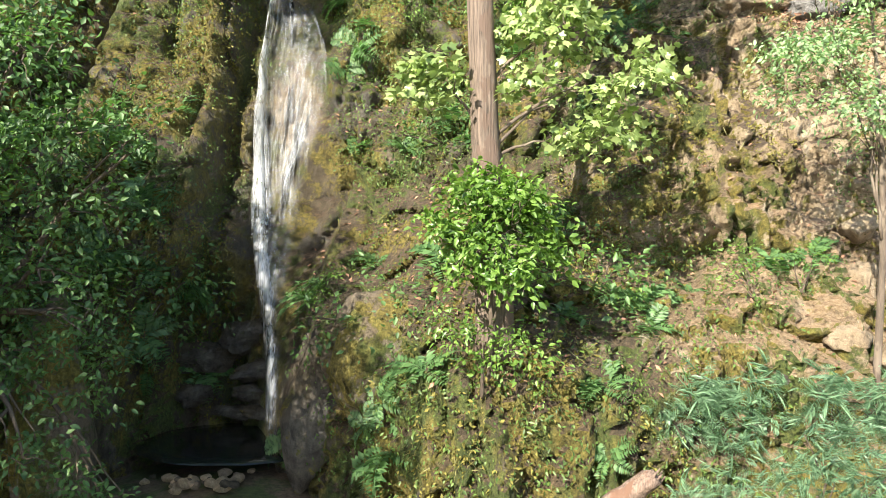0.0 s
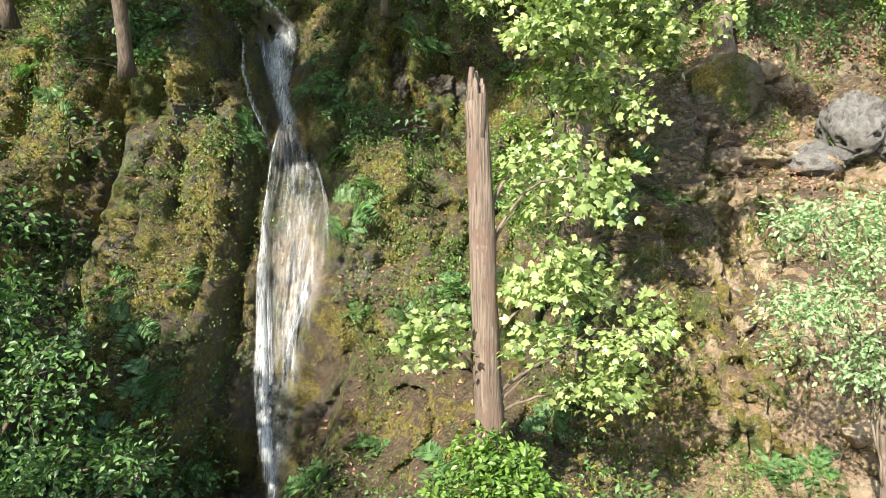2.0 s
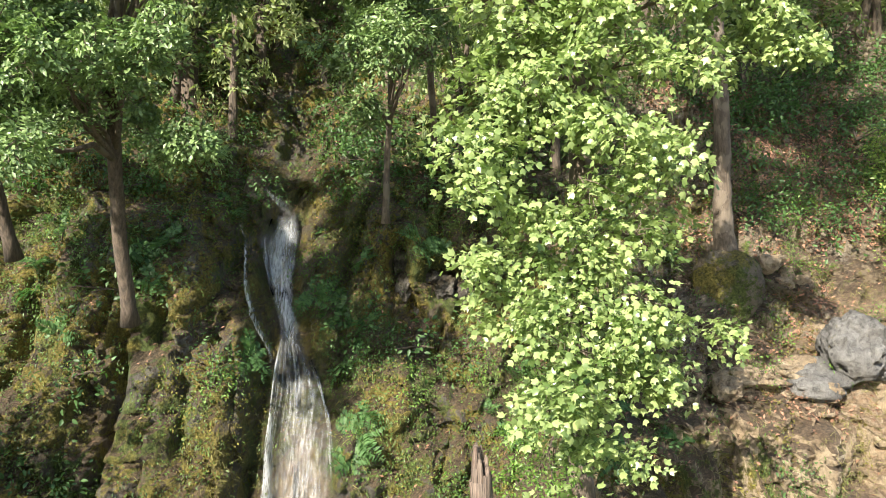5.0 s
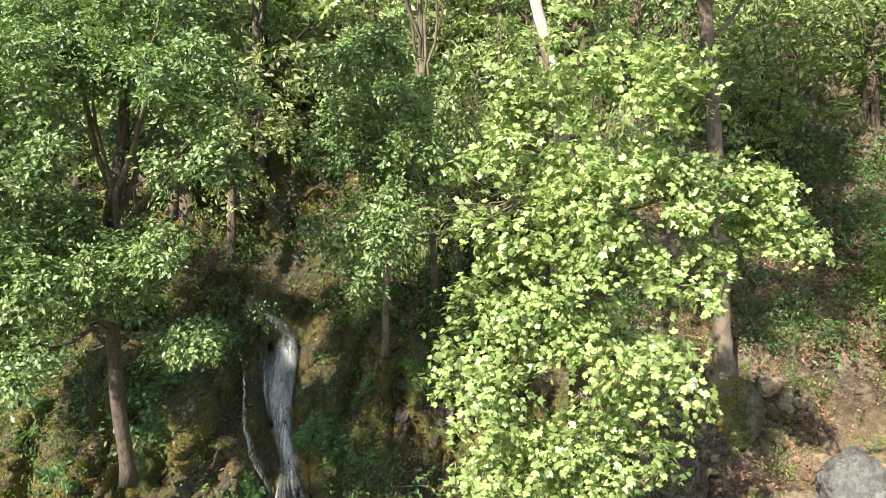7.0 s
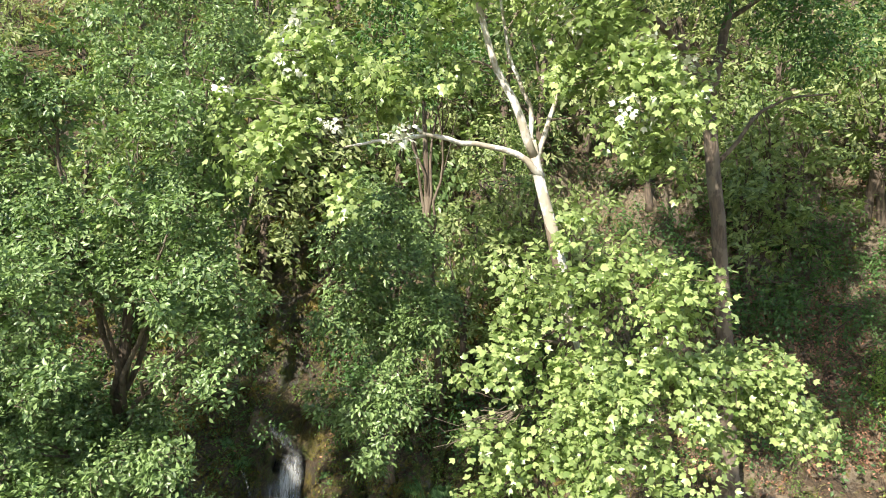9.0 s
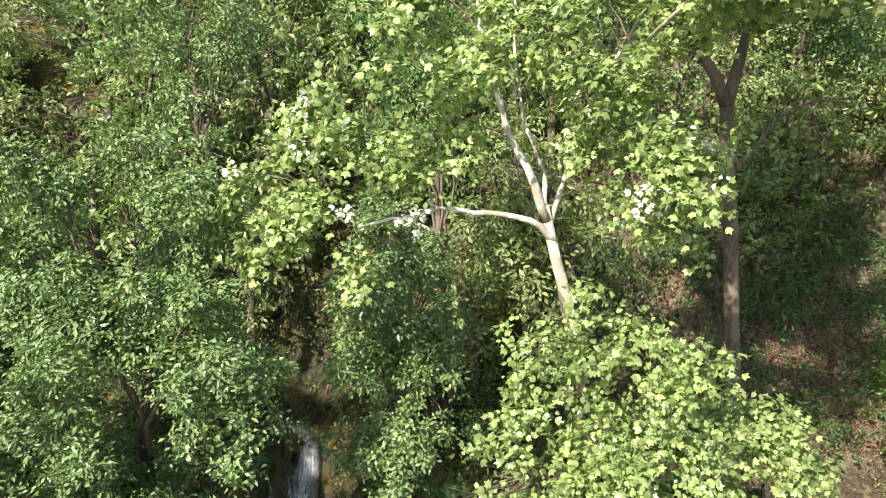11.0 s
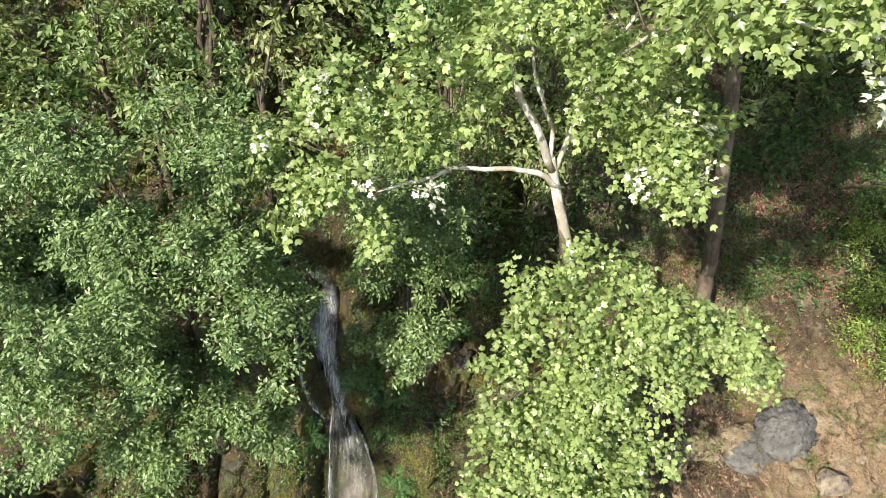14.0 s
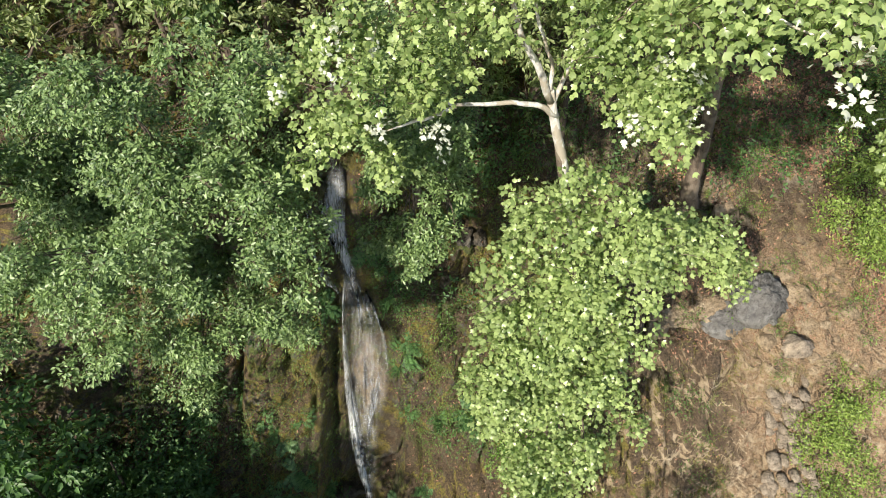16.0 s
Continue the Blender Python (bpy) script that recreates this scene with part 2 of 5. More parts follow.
    if litter:
        # thick on the low bank, thin on the dry stone of the open side
        bank = maths(nt, "MULTIPLY", step(nt, sep.outputs[2], 4.0, 1.2), step(nt, sep.outputs[0], -2.0, -0.5))
        dry = step(nt, maths(nt, "ADD", sep.outputs[0], maths(nt, "MULTIPLY", sep.outputs[2], 0.35)), 7.5, 11.5)
        body = maths(nt, "ADD", body, maths(nt, "SUBTRACT", maths(nt, "MULTIPLY", bank, 0.07), maths(nt, "MULTIPLY", dry, 0.12)))
    cover = step(nt, body, edge, edge + 0.08)
    col = mix(nt, cover, col, green)
    if litter:
        # soil and fallen leaves lie on the flatter ground
        geo = nt.nodes.new("ShaderNodeNewGeometry")
        gs = nt.nodes.new("ShaderNodeSeparateXYZ")
        nt.links.new(geo.outputs["True Normal"], gs.inputs[0])
        soil = ramp(nt, fine, [(0.30, (0.04, 0.028, 0.018)), (0.5, (0.12, 0.078, 0.046)), (0.66, (0.25, 0.17, 0.105))])
        earth = ramp(nt, fine, [(0.30, (0.22, 0.13, 0.07)), (0.5, (0.47, 0.32, 0.19)), (0.66, (0.63, 0.48, 0.33))])
        open_side = maths(nt, "MULTIPLY", step(nt, maths(nt, "ADD", sep.outputs[0], maths(nt, "MULTIPLY", big, 3.0)), 11.5, 14.0), step(nt, sep.outputs[2], 13.0, 11.5))
        foot = maths(nt, "MULTIPLY", step(nt, maths(nt, "ADD", sep.outputs[0], maths(nt, "MULTIPLY", big, 3.0)), 4.5, 7.5), step(nt, sep.outputs[2], 6.0, 4.2))
        open_side = maths(nt, "MAXIMUM", open_side, foot)
        earth = mix(nt, maths(nt, "MULTIPLY", gap, 0.55), earth, (0.06, 0.036, 0.02))
        soil = mix(nt, open_side, soil, earth)
        flat = step(nt, maths(nt, "ADD", gs.outputs[2], maths(nt, "MULTIPLY", mid, 0.45)), 0.66, 0.95)
        col = mix(nt, maths(nt, "MULTIPLY", flat, 0.9), col, soil)
        # pinkish lime crust where the water runs thin, with its sunlit patch painted in
        ax = maths(nt, "ABSOLUTE", maths(nt, "ADD", sep.outputs[0], 3.98))
        az = maths(nt, "MULTIPLY", maths(nt, "ABSOLUTE", maths(nt, "SUBTRACT", sep.outputs[2], 7.4)), 0.55)
        lit_crust = step(nt, maths(nt, "ADD", maths(nt, "ADD", ax, az), maths(nt, "MULTIPLY", maths(nt, "SUBTRACT", streak, 0.5), 1.4)), 1.12, 0.62)
        lit_lime = ramp(nt, mid, [(0.32, (0.20, 0.13, 0.095)), (0.5, (0.42, 0.30, 0.23)), (0.66, (0.60, 0.48, 0.39))])
        # wet stone beside the water
        off = maths(nt, "ABSOLUTE", maths(nt, "ADD", sep.outputs[0], 4.2))
        low = step(nt, maths(nt, "ADD", off, maths(nt, "MULTIPLY", mid, 1.6)), 3.4, 1.5)
        top = step(nt, sep.outputs[2], 20.0, 16.0)
        wet = maths(nt, "MULTIPLY", low, top)
        col = mix(nt, maths(nt, "MULTIPLY", wet, 0.6), col, mix(nt, 0.62, col, (0.035, 0.028, 0.02)))
        col = mix(nt, maths(nt, "MULTIPLY", lit_crust, 0.5), col, lit_lime)
        nt.links.new(maths(nt, "SUBTRACT", 0.88, maths(nt, "MULTIPLY", wet, 0.42)), bsdf.inputs["Roughness"])
    else:
        bsdf.inputs["Roughness"].default_value = 0.88
    if tint:
        col = mix(nt, 1.0, col, tint, "MULTIPLY")
    blot = noise_node(nt, 4.6, 9, 0.78, (1, 1, 0.7), (2, 6, 3))
    col = mix(nt, 0.9, col, ramp(nt, blot, [(0.36, (0.34, 0.34, 0.34)), (0.47, (0.82, 0.82, 0.82)), (0.54, (1.0, 1.0, 1.0)), (0.66, (1.0, 0.98, 0.94))]), "MULTIPLY")
    col = mix(nt, 0.55, col, ramp(nt, grit, [(0.32, (0.45, 0.45, 0.45)), (0.60, (1.0, 1.0, 1.0))]), "MULTIPLY")
    nt.links.new(col, bsdf.inputs["Base Color"])
    h = maths(nt, "ADD", maths(nt, "MULTIPLY", fine, 0.7), maths(nt, "ADD", maths(nt, "MULTIPLY", mid, 0.8), maths(nt, "MULTIPLY", blot, 0.9)))
    if gap is not None:
        h = maths(nt, "SUBTRACT", h, maths(nt, "MULTIPLY", gap, 0.45))
    bump(nt, bsdf, maths(nt, "ADD", h, maths(nt, "MULTIPLY", grit, 0.22)), 1.0, 0.2)
    return m


CLIFF_ROCK = rock_material("tufa_rock", 0.85, 0.92)
BOULDER_ROCK = rock_material("grey_boulder_rock", 0.05, 0.0, False)
PLAIN_BOULDER = rock_material("bare_grey_rock", -0.5, 0.0, False, True)
MOSSY_ROCK = rock_material("mossy_rock", 0.75, 0.3, False)
SANDSTONE = rock_material("pale_sandstone", -0.1, 1.0, False)
STEP_STONE = rock_material("pale_step_stone", -0.5, 0.0, False, True, (1.9, 1.62, 1.3))


def bark_material(name, dark, light, patches=None, scale=(5, 5, 0.9)):
    m, nt, bsdf, out = material(name)
    ridge = noise_node(nt, 3.5, 7, 0.65, scale)
    spots = noise_node(nt, 2.6, 4, 0.6, (1, 1, 0.55), (4, 4, 4))
    col = ramp(nt, ridge, [(0.32, dark), (0.62, light)])
    if patches:
        col = mix(nt, step(nt, spots, 0.50, 0.56), col, patches)
    nt.links.new(col, bsdf.inputs["Base Color"])
    bsdf.inputs["Roughness"].default_value = 0.85
    bump(nt, bsdf, ridge, 0.8, 0.05)
    return m


WHITE_BARK = bark_material("plane_bark", (0.28, 0.26, 0.23), (0.68, 0.67, 0.64), (0.36, 0.32, 0.26), (1.6, 1.6, 0.7))
BROWN_BARK = bark_material("brown_bark", (0.07, 0.055, 0.042), (0.15, 0.115, 0.085), (0.18, 0.145, 0.11))
DARK_BARK = bark_material("dark_bark", (0.036, 0.028, 0.021), (0.13, 0.098, 0.072))
SNAG_WOOD = bark_material("weathered_wood", (0.038, 0.029, 0.023), (0.21, 0.158, 0.122), (0.125, 0.085, 0.064), (9, 9, 0.4))
LOG_WOOD = bark_material("rotten_wood", (0.06, 0.04, 0.03), (0.28, 0.20, 0.155), (0.16, 0.09, 0.06), (9, 9, 1.2))


def soil_material():
    m, nt, bsdf, out = material("leaf_soil")
    a, b = noise_node(nt, 1.2, 5), noise_node(nt, 9.0, 7, 0.7)
    col = mix(nt, step(nt, a, 0.42, 0.6), ramp(nt, b, [(0.3, (0.05, 0.035, 0.022)), (0.65, (0.19, 0.13, 0.08))]),
              ramp(nt, b, [(0.3, (0.03, 0.045, 0.012)), (0.65, (0.10, 0.12, 0.035))]))
    nt.links.new(col, bsdf.inputs["Base Color"])
    bsdf.inputs["Roughness"].default_value = 0.95
    bump(nt, bsdf, b, 0.8, 0.06)
    return m


SOIL = soil_material()


def pool_material():
    m, nt, bsdf, out = material("pool_water")
    bsdf.inputs["Base Color"].default_value = (0.012, 0.016, 0.014, 1)
    bsdf.inputs["Roughness"].default_value = 0.07
    bsdf.inputs["Specular IOR Level"].default_value = 0.5
    bump(nt, bsdf, noise_node(nt, 5.0, 3), 0.12, 0.05)
    return m


POOL_WATER = pool_material()


def fall_material(name, low, high, dense, scale=1.0):
    """Falling water: white strands with clear gaps between them, thinning out at the edges."""
    m, nt, bsdf, out = material(name)
    streak = noise_node(nt, 7.0 * scale, 7, 0.6, (2.4, 0.5, 0.10), distortion=0.2)
    hair = noise_node(nt, 30.0 * scale, 3, 0.5, (2.4, 0.4, 0.06), (3, 1, 2))
    clots = noise_node(nt, 1.7, 5, 0.6, (1.2, 0.5, 0.45), (8, 3, 5))
    bsdf.inputs["Base Color"].default_value = (0.88, 0.91, 0.94, 1)
    bsdf.inputs["Roughness"].default_value = 0.3
    edge = nt.nodes.new("ShaderNodeAttribute")
    edge.attribute_name = "edge"
    body = maths(nt, "ADD", maths(nt, "MULTIPLY", streak, 0.6), maths(nt, "MULTIPLY", hair, 0.4))
    body = maths(nt, "ADD", body, maths(nt, "MULTIPLY", maths(nt, "SUBTRACT", clots, 0.5), 0.5))
    cover = maths(nt, "MULTIPLY", step(nt, body, low, high), step(nt, edge.outputs["Fac"], 0.0, 1.0))
    clear = nt.nodes.new("ShaderNodeBsdfTransparent")
    tr = nt.nodes.new("ShaderNodeBsdfTranslucent")
    tr.inputs[0].default_value = (0.88, 0.91, 0.94, 1)
    white = nt.nodes.new("ShaderNodeMixShader")
    white.inputs[0].default_value = 0.4
    nt.links.new(bsdf.outputs[0], white.inputs[1])
    nt.links.new(tr.outputs[0], white.inputs[2])
    ms = nt.nodes.new("ShaderNodeMixShader")
    nt.links.new(maths(nt, "MULTIPLY", cover, dense), ms.inputs[0])
    nt.links.new(clear.outputs[0], ms.inputs[1])
    nt.links.new(white.outputs[0], ms.inputs[2])
    nt.links.new(ms.outputs[0], out.inputs[0])
    return m


THIN_WATER = fall_material("thin_falling_water", 0.32, 0.82, 0.42)
THICK_WATER = fall_material("thick_falling_water", 0.30, 0.70, 0.90)
CURTAIN_WATER = fall_material("curtain_of_water", 0.30, 0.72, 0.66)
STRAND_WATER = fall_material("strands_of_water", 0.28, 0.80, 0.52)


# ---------------------------------------------------------------- the cliff and the hill above it
HEIGHTS = [-3.0, 0.5, 2.0, 3.4, 5.0, 8.0, 9.3, 10.0, 12.0, 14.0, 16.0, 20.0, 26.0, 60.0]
PROFILES = [  # x, then how far back the face lies at each height
    (-45.0, [15, 16, 16.5, 17, 17.5, 18.6, 19.1, 19.3, 20, 20.6, 22, 25.5, 31, 62]),
    (-12.0, [14.5, 15.4, 16, 16.6, 17.2, 18.4, 18.9, 19.2, 19.8, 20.2, 21.4, 25, 31, 62]),
    (-7.6, [14.2, 15, 15.6, 16.4, 17, 18.2, 18.7, 19, 19.4, 20, 22, 26, 32, 62]),
    (-5.9, [17.2, 18, 17.7, 16.2, 16.8, 17.9, 18.5, 18.8, 19.7, 21.2, 23.4, 27, 33, 62]),
    (-5.25, [17.4, 18.2, 17.8, 17.0, 17.7, 18.9, 19.6, 20.0, 21.2, 22.6, 24.2, 28, 33, 62]),
    (-4.7, [17, 17.6, 17.6, 17.7, 18.4, 19.6, 20.2, 20.6, 21.8, 22.9, 24.2, 28, 33, 62]),
    (-3.2, [14.6, 15.6, 16.6, 17.6, 18.3, 19.5, 20.1, 20.5, 21.3, 22.3, 23.8, 27.5, 33, 62]),
    (-2.3, [13.3, 13.5, 13.5, 16.4, 17.6, 19.2, 19.8, 20.1, 20.8, 21.5, 23, 26.5, 32, 62]),
    (1.0, [10.4, 11.1, 11.8, 14.2, 16.5, 19, 19.9, 20.8, 22, 22.5, 23.2, 26, 31, 62]),
    (5.0, [10.6, 11.4, 12.3, 14.7, 15.7, 17.3, 17.7, 19.8, 21.2, 22.2, 24.2, 27, 31, 62]),
    (9.0, [10.4, 12, 13.4, 14.4, 15.5, 17.6, 18, 19.6, 22, 24, 25.2, 27.6, 31.5, 62]),
    (14.0, [11, 12.4, 13.6, 14.6, 15.8, 18.2, 18.9, 20.4, 22.4, 24.6, 25.6, 28, 32, 62]),
    (45.0, [11, 12.4, 13.6, 14.6, 16, 18.5, 19.9, 20.6, 22.6, 24.6, 26, 28.5, 33, 62]),
]
PX = np.array([p[0] for p in PROFILES])
PY = np.array([p[1] for p in PROFILES], float)


def cliff_base(x, z):
    x, z = np.broadcast_arrays(np.asarray(x, float), np.asarray(z, float))
    i = np.clip(np.searchsorted(PX, x) - 1, 0, len(PX) - 2)
    f = np.clip((x - PX[i]) / (PX[i + 1] - PX[i]), 0, 1)
    f = f * f * (3 - 2 * f)
    j = np.clip(np.searchsorted(HEIGHTS, z) - 1, 0, len(HEIGHTS) - 2)
    h = np.array(HEIGHTS)
    g = np.clip((z - h[j]) / (h[j + 1] - h[j]), 0, 1)
    a = PY[i, j] * (1 - g) + PY[i, j + 1] * g
    b = PY[i + 1, j] * (1 - g) + PY[i + 1, j + 1] * g
    return a * (1 - f) + b * f


def fall_line(z):
    """Where the water runs, by height."""
    return np.interp(z, [0, 8, 11, 12.5, 15, 17], [-3.9, -3.85, -4.3, -4.8, -5.05, -5.9])


def cliff_y(x, z):
    """How far back the rough face lies at x and height z."""
    x, z = np.broadcast_arrays(np.asarray(x, float), np.asarray(z, float))
    y = sum(cliff_base(x, z + d) * w for d, w in ((-0.3, 0.25), (0, 0.5), (0.3, 0.25)))
    mid = fall_line(z)
    wide = np.interp(z, [0, 5, 9, 12, 16], [0.6, 1.0, 1.3, 0.7, 0.5])
    fall = np.exp(-(((x - mid) / wide) ** 2)) * (z < 17.5)
    calm = 1 - np.where(z < 10.5, 0.82, 0.62) * fall
    y = y + 0.25 * fall
    p = np.stack([x, y, z], -1)
    warp = 1.6 * (fbm(p * (0.4, 0.4, 0.4), 7, 3) - 0.5)
    q = p + np.stack([warp, 0 * warp, warp], -1)
    drape = fbm(q * (0.75, 0.5, 0.2), 3, 4) - 0.5          # hanging curtains of tufa
    lumps = fbm(q * (0.38, 0.38, 0.42), 11, 4) - 0.5
    ridge = 0.5 - np.abs(fbm(q * (0.9, 0.7, 0.45), 23, 4) - 0.5) * 2
    small = fbm(q * (2.9, 2.5, 1.4), 31, 4) - 0.5
    tiny = fbm(p * (8.0, 7.0, 6.5), 41, 2) - 0.5
    groove = np.clip(1 - np.abs(fbm(q * (0.8, 0.5, 0.16), 47, 3) - 0.5) * 16, 0, 1)
    crack = np.clip(1 - np.abs(fbm(q * (1.1, 1.0, 1.5), 53, 4) - 0.5) * 22, 0, 1)
    y = y + calm * (-1.9 * drape - 1.5 * lumps + 0.35 * ridge - 0.55 * small - 0.2 * tiny + 0.55 * groove + 0.3 * crack)
    plate = fbm(q * (0.42, 0.5, 0.62), 61, 3) * 9
    open_side = np.clip((x - 5.5) / 3.0, 0, 1) * np.clip((14 - z) / 2, 0, 1)
    y = y + open_side * (0.14 + 0.2 * np.clip(z - 9.5, 0, 1)) * (np.floor(plate) - plate + 0.5)
    for cx, cz, sx, sz, depth in HOLLOWS:
        y = y + depth * np.exp(-(((x - cx + 0.06 * (z - cz) * np.sign(cx)) / sx) ** 2) - ((z - cz) / sz) ** 2)
    return y


# deep clefts and caves: x, z, half width, half height, depth
HOLLOWS = [
    (-5.4, 7.0, 0.2, 4.5, 0.8), (-1.4, 13.6, 0.28, 0.9, 1.3), (-0.1, 13.2, 0.8, 0.35, 1.1), (-1.0, 12.2, 0.3, 0.5, 0.9),
    (-9.0, 8.8, 0.16, 3.2, 1.3), (-7.0, 9.0, 0.2, 0.6, 0.6), (7.4, 8.6, 0.2, 1.3, 1.6),
    (4.9, 5.1, 0.35, 0.12, 0.5), (6.3, 5.4, 0.5, 0.16, 0.6), (8.1, 5.4, 0.12, 0.9, 0.6),
    (-6.3, 13.4, 0.5, 1.3, 0.9), (-11.6, 11.6, 0.25, 0.9, 0.8), (3.4, 8.0, 0.3, 1.2, 0.6),
    (2.9, 5.0, 0.25, 1.6, 0.6), (2.4, 1.4, 0.12, 1.0, 0.3),
]


def widening(lo, hi, fine, grow, far):
    out, at, s = [], hi, fine
    while at < far:
        s *= grow
        at += s
        out.append(at)
    return out


xs = np.concatenate([[-v for v in reversed(widening(0, 13.5, 0.11, 1.07, 46))], np.arange(-13.5, 16.0, 0.09), widening(0, 16.0, 0.11, 1.07, 46)])
zs = np.concatenate([np.arange(-2.6, 17.0, 0.08), widening(0, 17.0, 0.1, 1.035, 58)])
gx, gz = np.meshgrid(xs, zs)
gy = cliff_y(gx, gz)
nz, nx = gx.shape
idx = np.arange(nz * nx).reshape(nz, nx)
quads = np.stack([idx[:-1, :-1], idx[:-1, 1:], idx[1:, 1:], idx[1:, :-1]], -1).reshape(-1, 4)
wob = (fbm(np.stack([gx * 1.3, gz * 1.3, gy * 0.4], -1), 57, 3) - 0.5) * 0.25
cliff = new("cliff", quick_mesh("cliff", np.stack([gx + wob, gy, gz + wob * 0.8 + 0.10 * (fbm(np.stack([gx * 5, gy * 5, gz * 2], -1), 58, 2) - 0.5)], -1).reshape(-1, 3), [quads], CLIFF_ROCK))
tagged(cliff, "mossy brown tufa cliff rising into a wooded hillside", "cliff", kind="structure")


def on_cliff(x, z, out=0.0):
    """Places and outward normals on the face."""
    x, z = np.asarray(x, float), np.asarray(z, float)
    e = 0.15
    y = cliff_y(x, z)
    n = np.stack([(cliff_y(x + e, z) - cliff_y(x - e, z)) / (2 * e), -np.ones_like(y), (cliff_y(x, z + e) - cliff_y(x, z - e)) / (2 * e)], -1)
    n /= np.linalg.norm(n, axis=-1, keepdims=True)
    return np.stack([x, y, z], -1) + n * out, n


def ground_sheet():
    ax = np.concatenate([[-1500, -600, -200, -90], np.linspace(-46, 46, 93), [90, 200, 600, 1500]])
    ay = np.concatenate([[-1500, -600, -200, -80], np.linspace(-40, 24, 65), [80, 300, 1500]])
    u, v = np.meshgrid(ax, ay)
    w = -1.35 + 0.5 * (fbm(np.stack([u * 0.3, v * 0.3, 0 * u], -1), 71, 4) - 0.5)
    near = np.exp(-(((u + 4.6) / 2.2) ** 2) - ((v - 15.2) / 2.6) ** 2)
    w = w + 0.45 * near
    k = np.arange(u.size).reshape(u.shape)
    q = np.stack([k[:-1, :-1], k[:-1, 1:], k[1:, 1:], k[1:, :-1]], -1).reshape(-1, 4)
    ob = new("ground", quick_mesh("ground", np.stack([u, v, w], -1).reshape(-1, 3), [q], SOIL))
    tagged(ob, "dark valley floor covered with soil and low green growth", "ground", kind="structure")


ground_sheet()


def pool():
    b = Buffer()
    t = np.linspace(0, 2 * np.pi, 60, endpoint=False)
    r = 1 + 0.18 * (fbm(np.stack([np.cos(t) * 1.5, np.sin(t) * 1.5, 0 * t], -1), 5, 3) - 0.5)
    rings = [np.stack([-4.7 + 2.1 * s * r * np.cos(t), 16.2 + 1.7 * s * r * np.sin(t), np.full(60, -0.55) - 0.06 * (s > 0.97)], -1) for s in (0.2, 0.5, 0.75, 0.95, 1.0)]
    v = np.concatenate([[[-4.7, 16.2, -0.55]], *rings])
    tris = [[0, 1 + k, 1 + (k + 1) % 60] for k in range(60)]
    q = [[1 + a * 60 + k, 1 + (a + 1) * 60 + k, 1 + (a + 1) * 60 + (k + 1) % 60, 1 + a * 60 + (k + 1) % 60] for a in range(4) for k in range(60)]
    b.add(v, tris, q)
    ob = new("water", b.mesh("water", POOL_WATER))
    tagged(ob, "dark still plunge pool under the fall", "water", kind="structure")


pool()

# ---------------------------------------------------------------- leaves, branches and crowns
def star_leaf():
    """A five-lobed blade, one unit long, with a slight fold."""
    pts = [(0, 0)]
    for a, r in ((-112, 0.40), (-62, 0.58), (-31, 0.34), (0, 0.66), (31, 0.34), (62, 0.58), (112, 0.40)):
        pts.append((math.sin(radians(a)) * r, 0.36 + math.cos(radians(a)) * r))
    v = np.array([(0, 0.36, 0.04)] + [(x, y, -0.14 * abs(x) - 0.05 * y) for x, y in pts])
    n = len(pts)
    return v, np.array([(0, 1 + k, 1 + (k + 1) % n) for k in range(n)])


def oval_leaf(width=0.4, fold=0.12):
    v = np.array([(0, 0, 0), (width * 0.5, 0.38, fold), (-width * 0.5, 0.38, fold), (0, 0.45, 0), (width * 0.32, 0.75, fold * 0.6), (-width * 0.32, 0.75, fold * 0.6), (0, 1, -0.1)])
    f = np.array([(0, 1, 3), (0, 3, 2), (3, 1, 4), (3, 4, 6), (3, 6, 5), (3, 5, 2)])
    return v, f


def diamond_leaf(width=0.45, fold=0.10):
    v = np.array([(0, 0, 0), (width * 0.5, 0.48, fold), (-width * 0.5, 0.48, fold), (0, 1, -0.06)])
    return v, np.array([(0, 1, 3), (0, 3, 2)])


STAR, OVAL, DIAMOND = star_leaf(), oval_leaf(0.52), diamond_leaf()
NARROW = diamond_leaf(0.46, 0.08)
OAK_BLADE = diamond_leaf(0.52, 0.10)
BLADE = (np.array([(0.03, 0, 0), (-0.03, 0, 0), (0.022, 0.5, 0.03), (-0.022, 0.5, 0.03), (0, 1, -0.12)]), np.array([(0, 2, 1), (1, 2, 3), (2, 4, 3)]))


def pinnate_leaf(pairs=8):
    """A feathery leaf, one unit long: leaflets in pairs along an arching stalk."""
    v, f = [], []
    for k in range(pairs):
        t = 0.12 + 0.84 * k / (pairs - 1)
        long = 0.30 * math.sin(math.pi * (0.18 + 0.76 * t)) + 0.03
        z = 0.18 * t - 0.34 * t * t
        for sgn in (-1, 1):
            n = len(v)
            v += [(0, t, z), (sgn * long * 0.5, t + 0.10 * long + 0.035, z - 0.01), (sgn * long * 0.5, t + 0.35 * long - 0.02, z + 0.02), (sgn * long, t + 0.4 * long, z - 0.25 * long)]
            f += [(n, n + 1, n + 3), (n, n + 3, n + 2)]
    n = len(v)
    v += [(0.008, 0, 0), (-0.008, 0, 0), (0, 0.5, 0.005), (0, 1, -0.16)]
    f += [(n, n + 2, n + 1), (n, n + 3, n + 2)]
    return np.array(v), np.array(f)


PINNATE = pinnate_leaf()


def unit(v):
    return v / (np.linalg.norm(v, axis=-1, keepdims=True) + 1e-9)


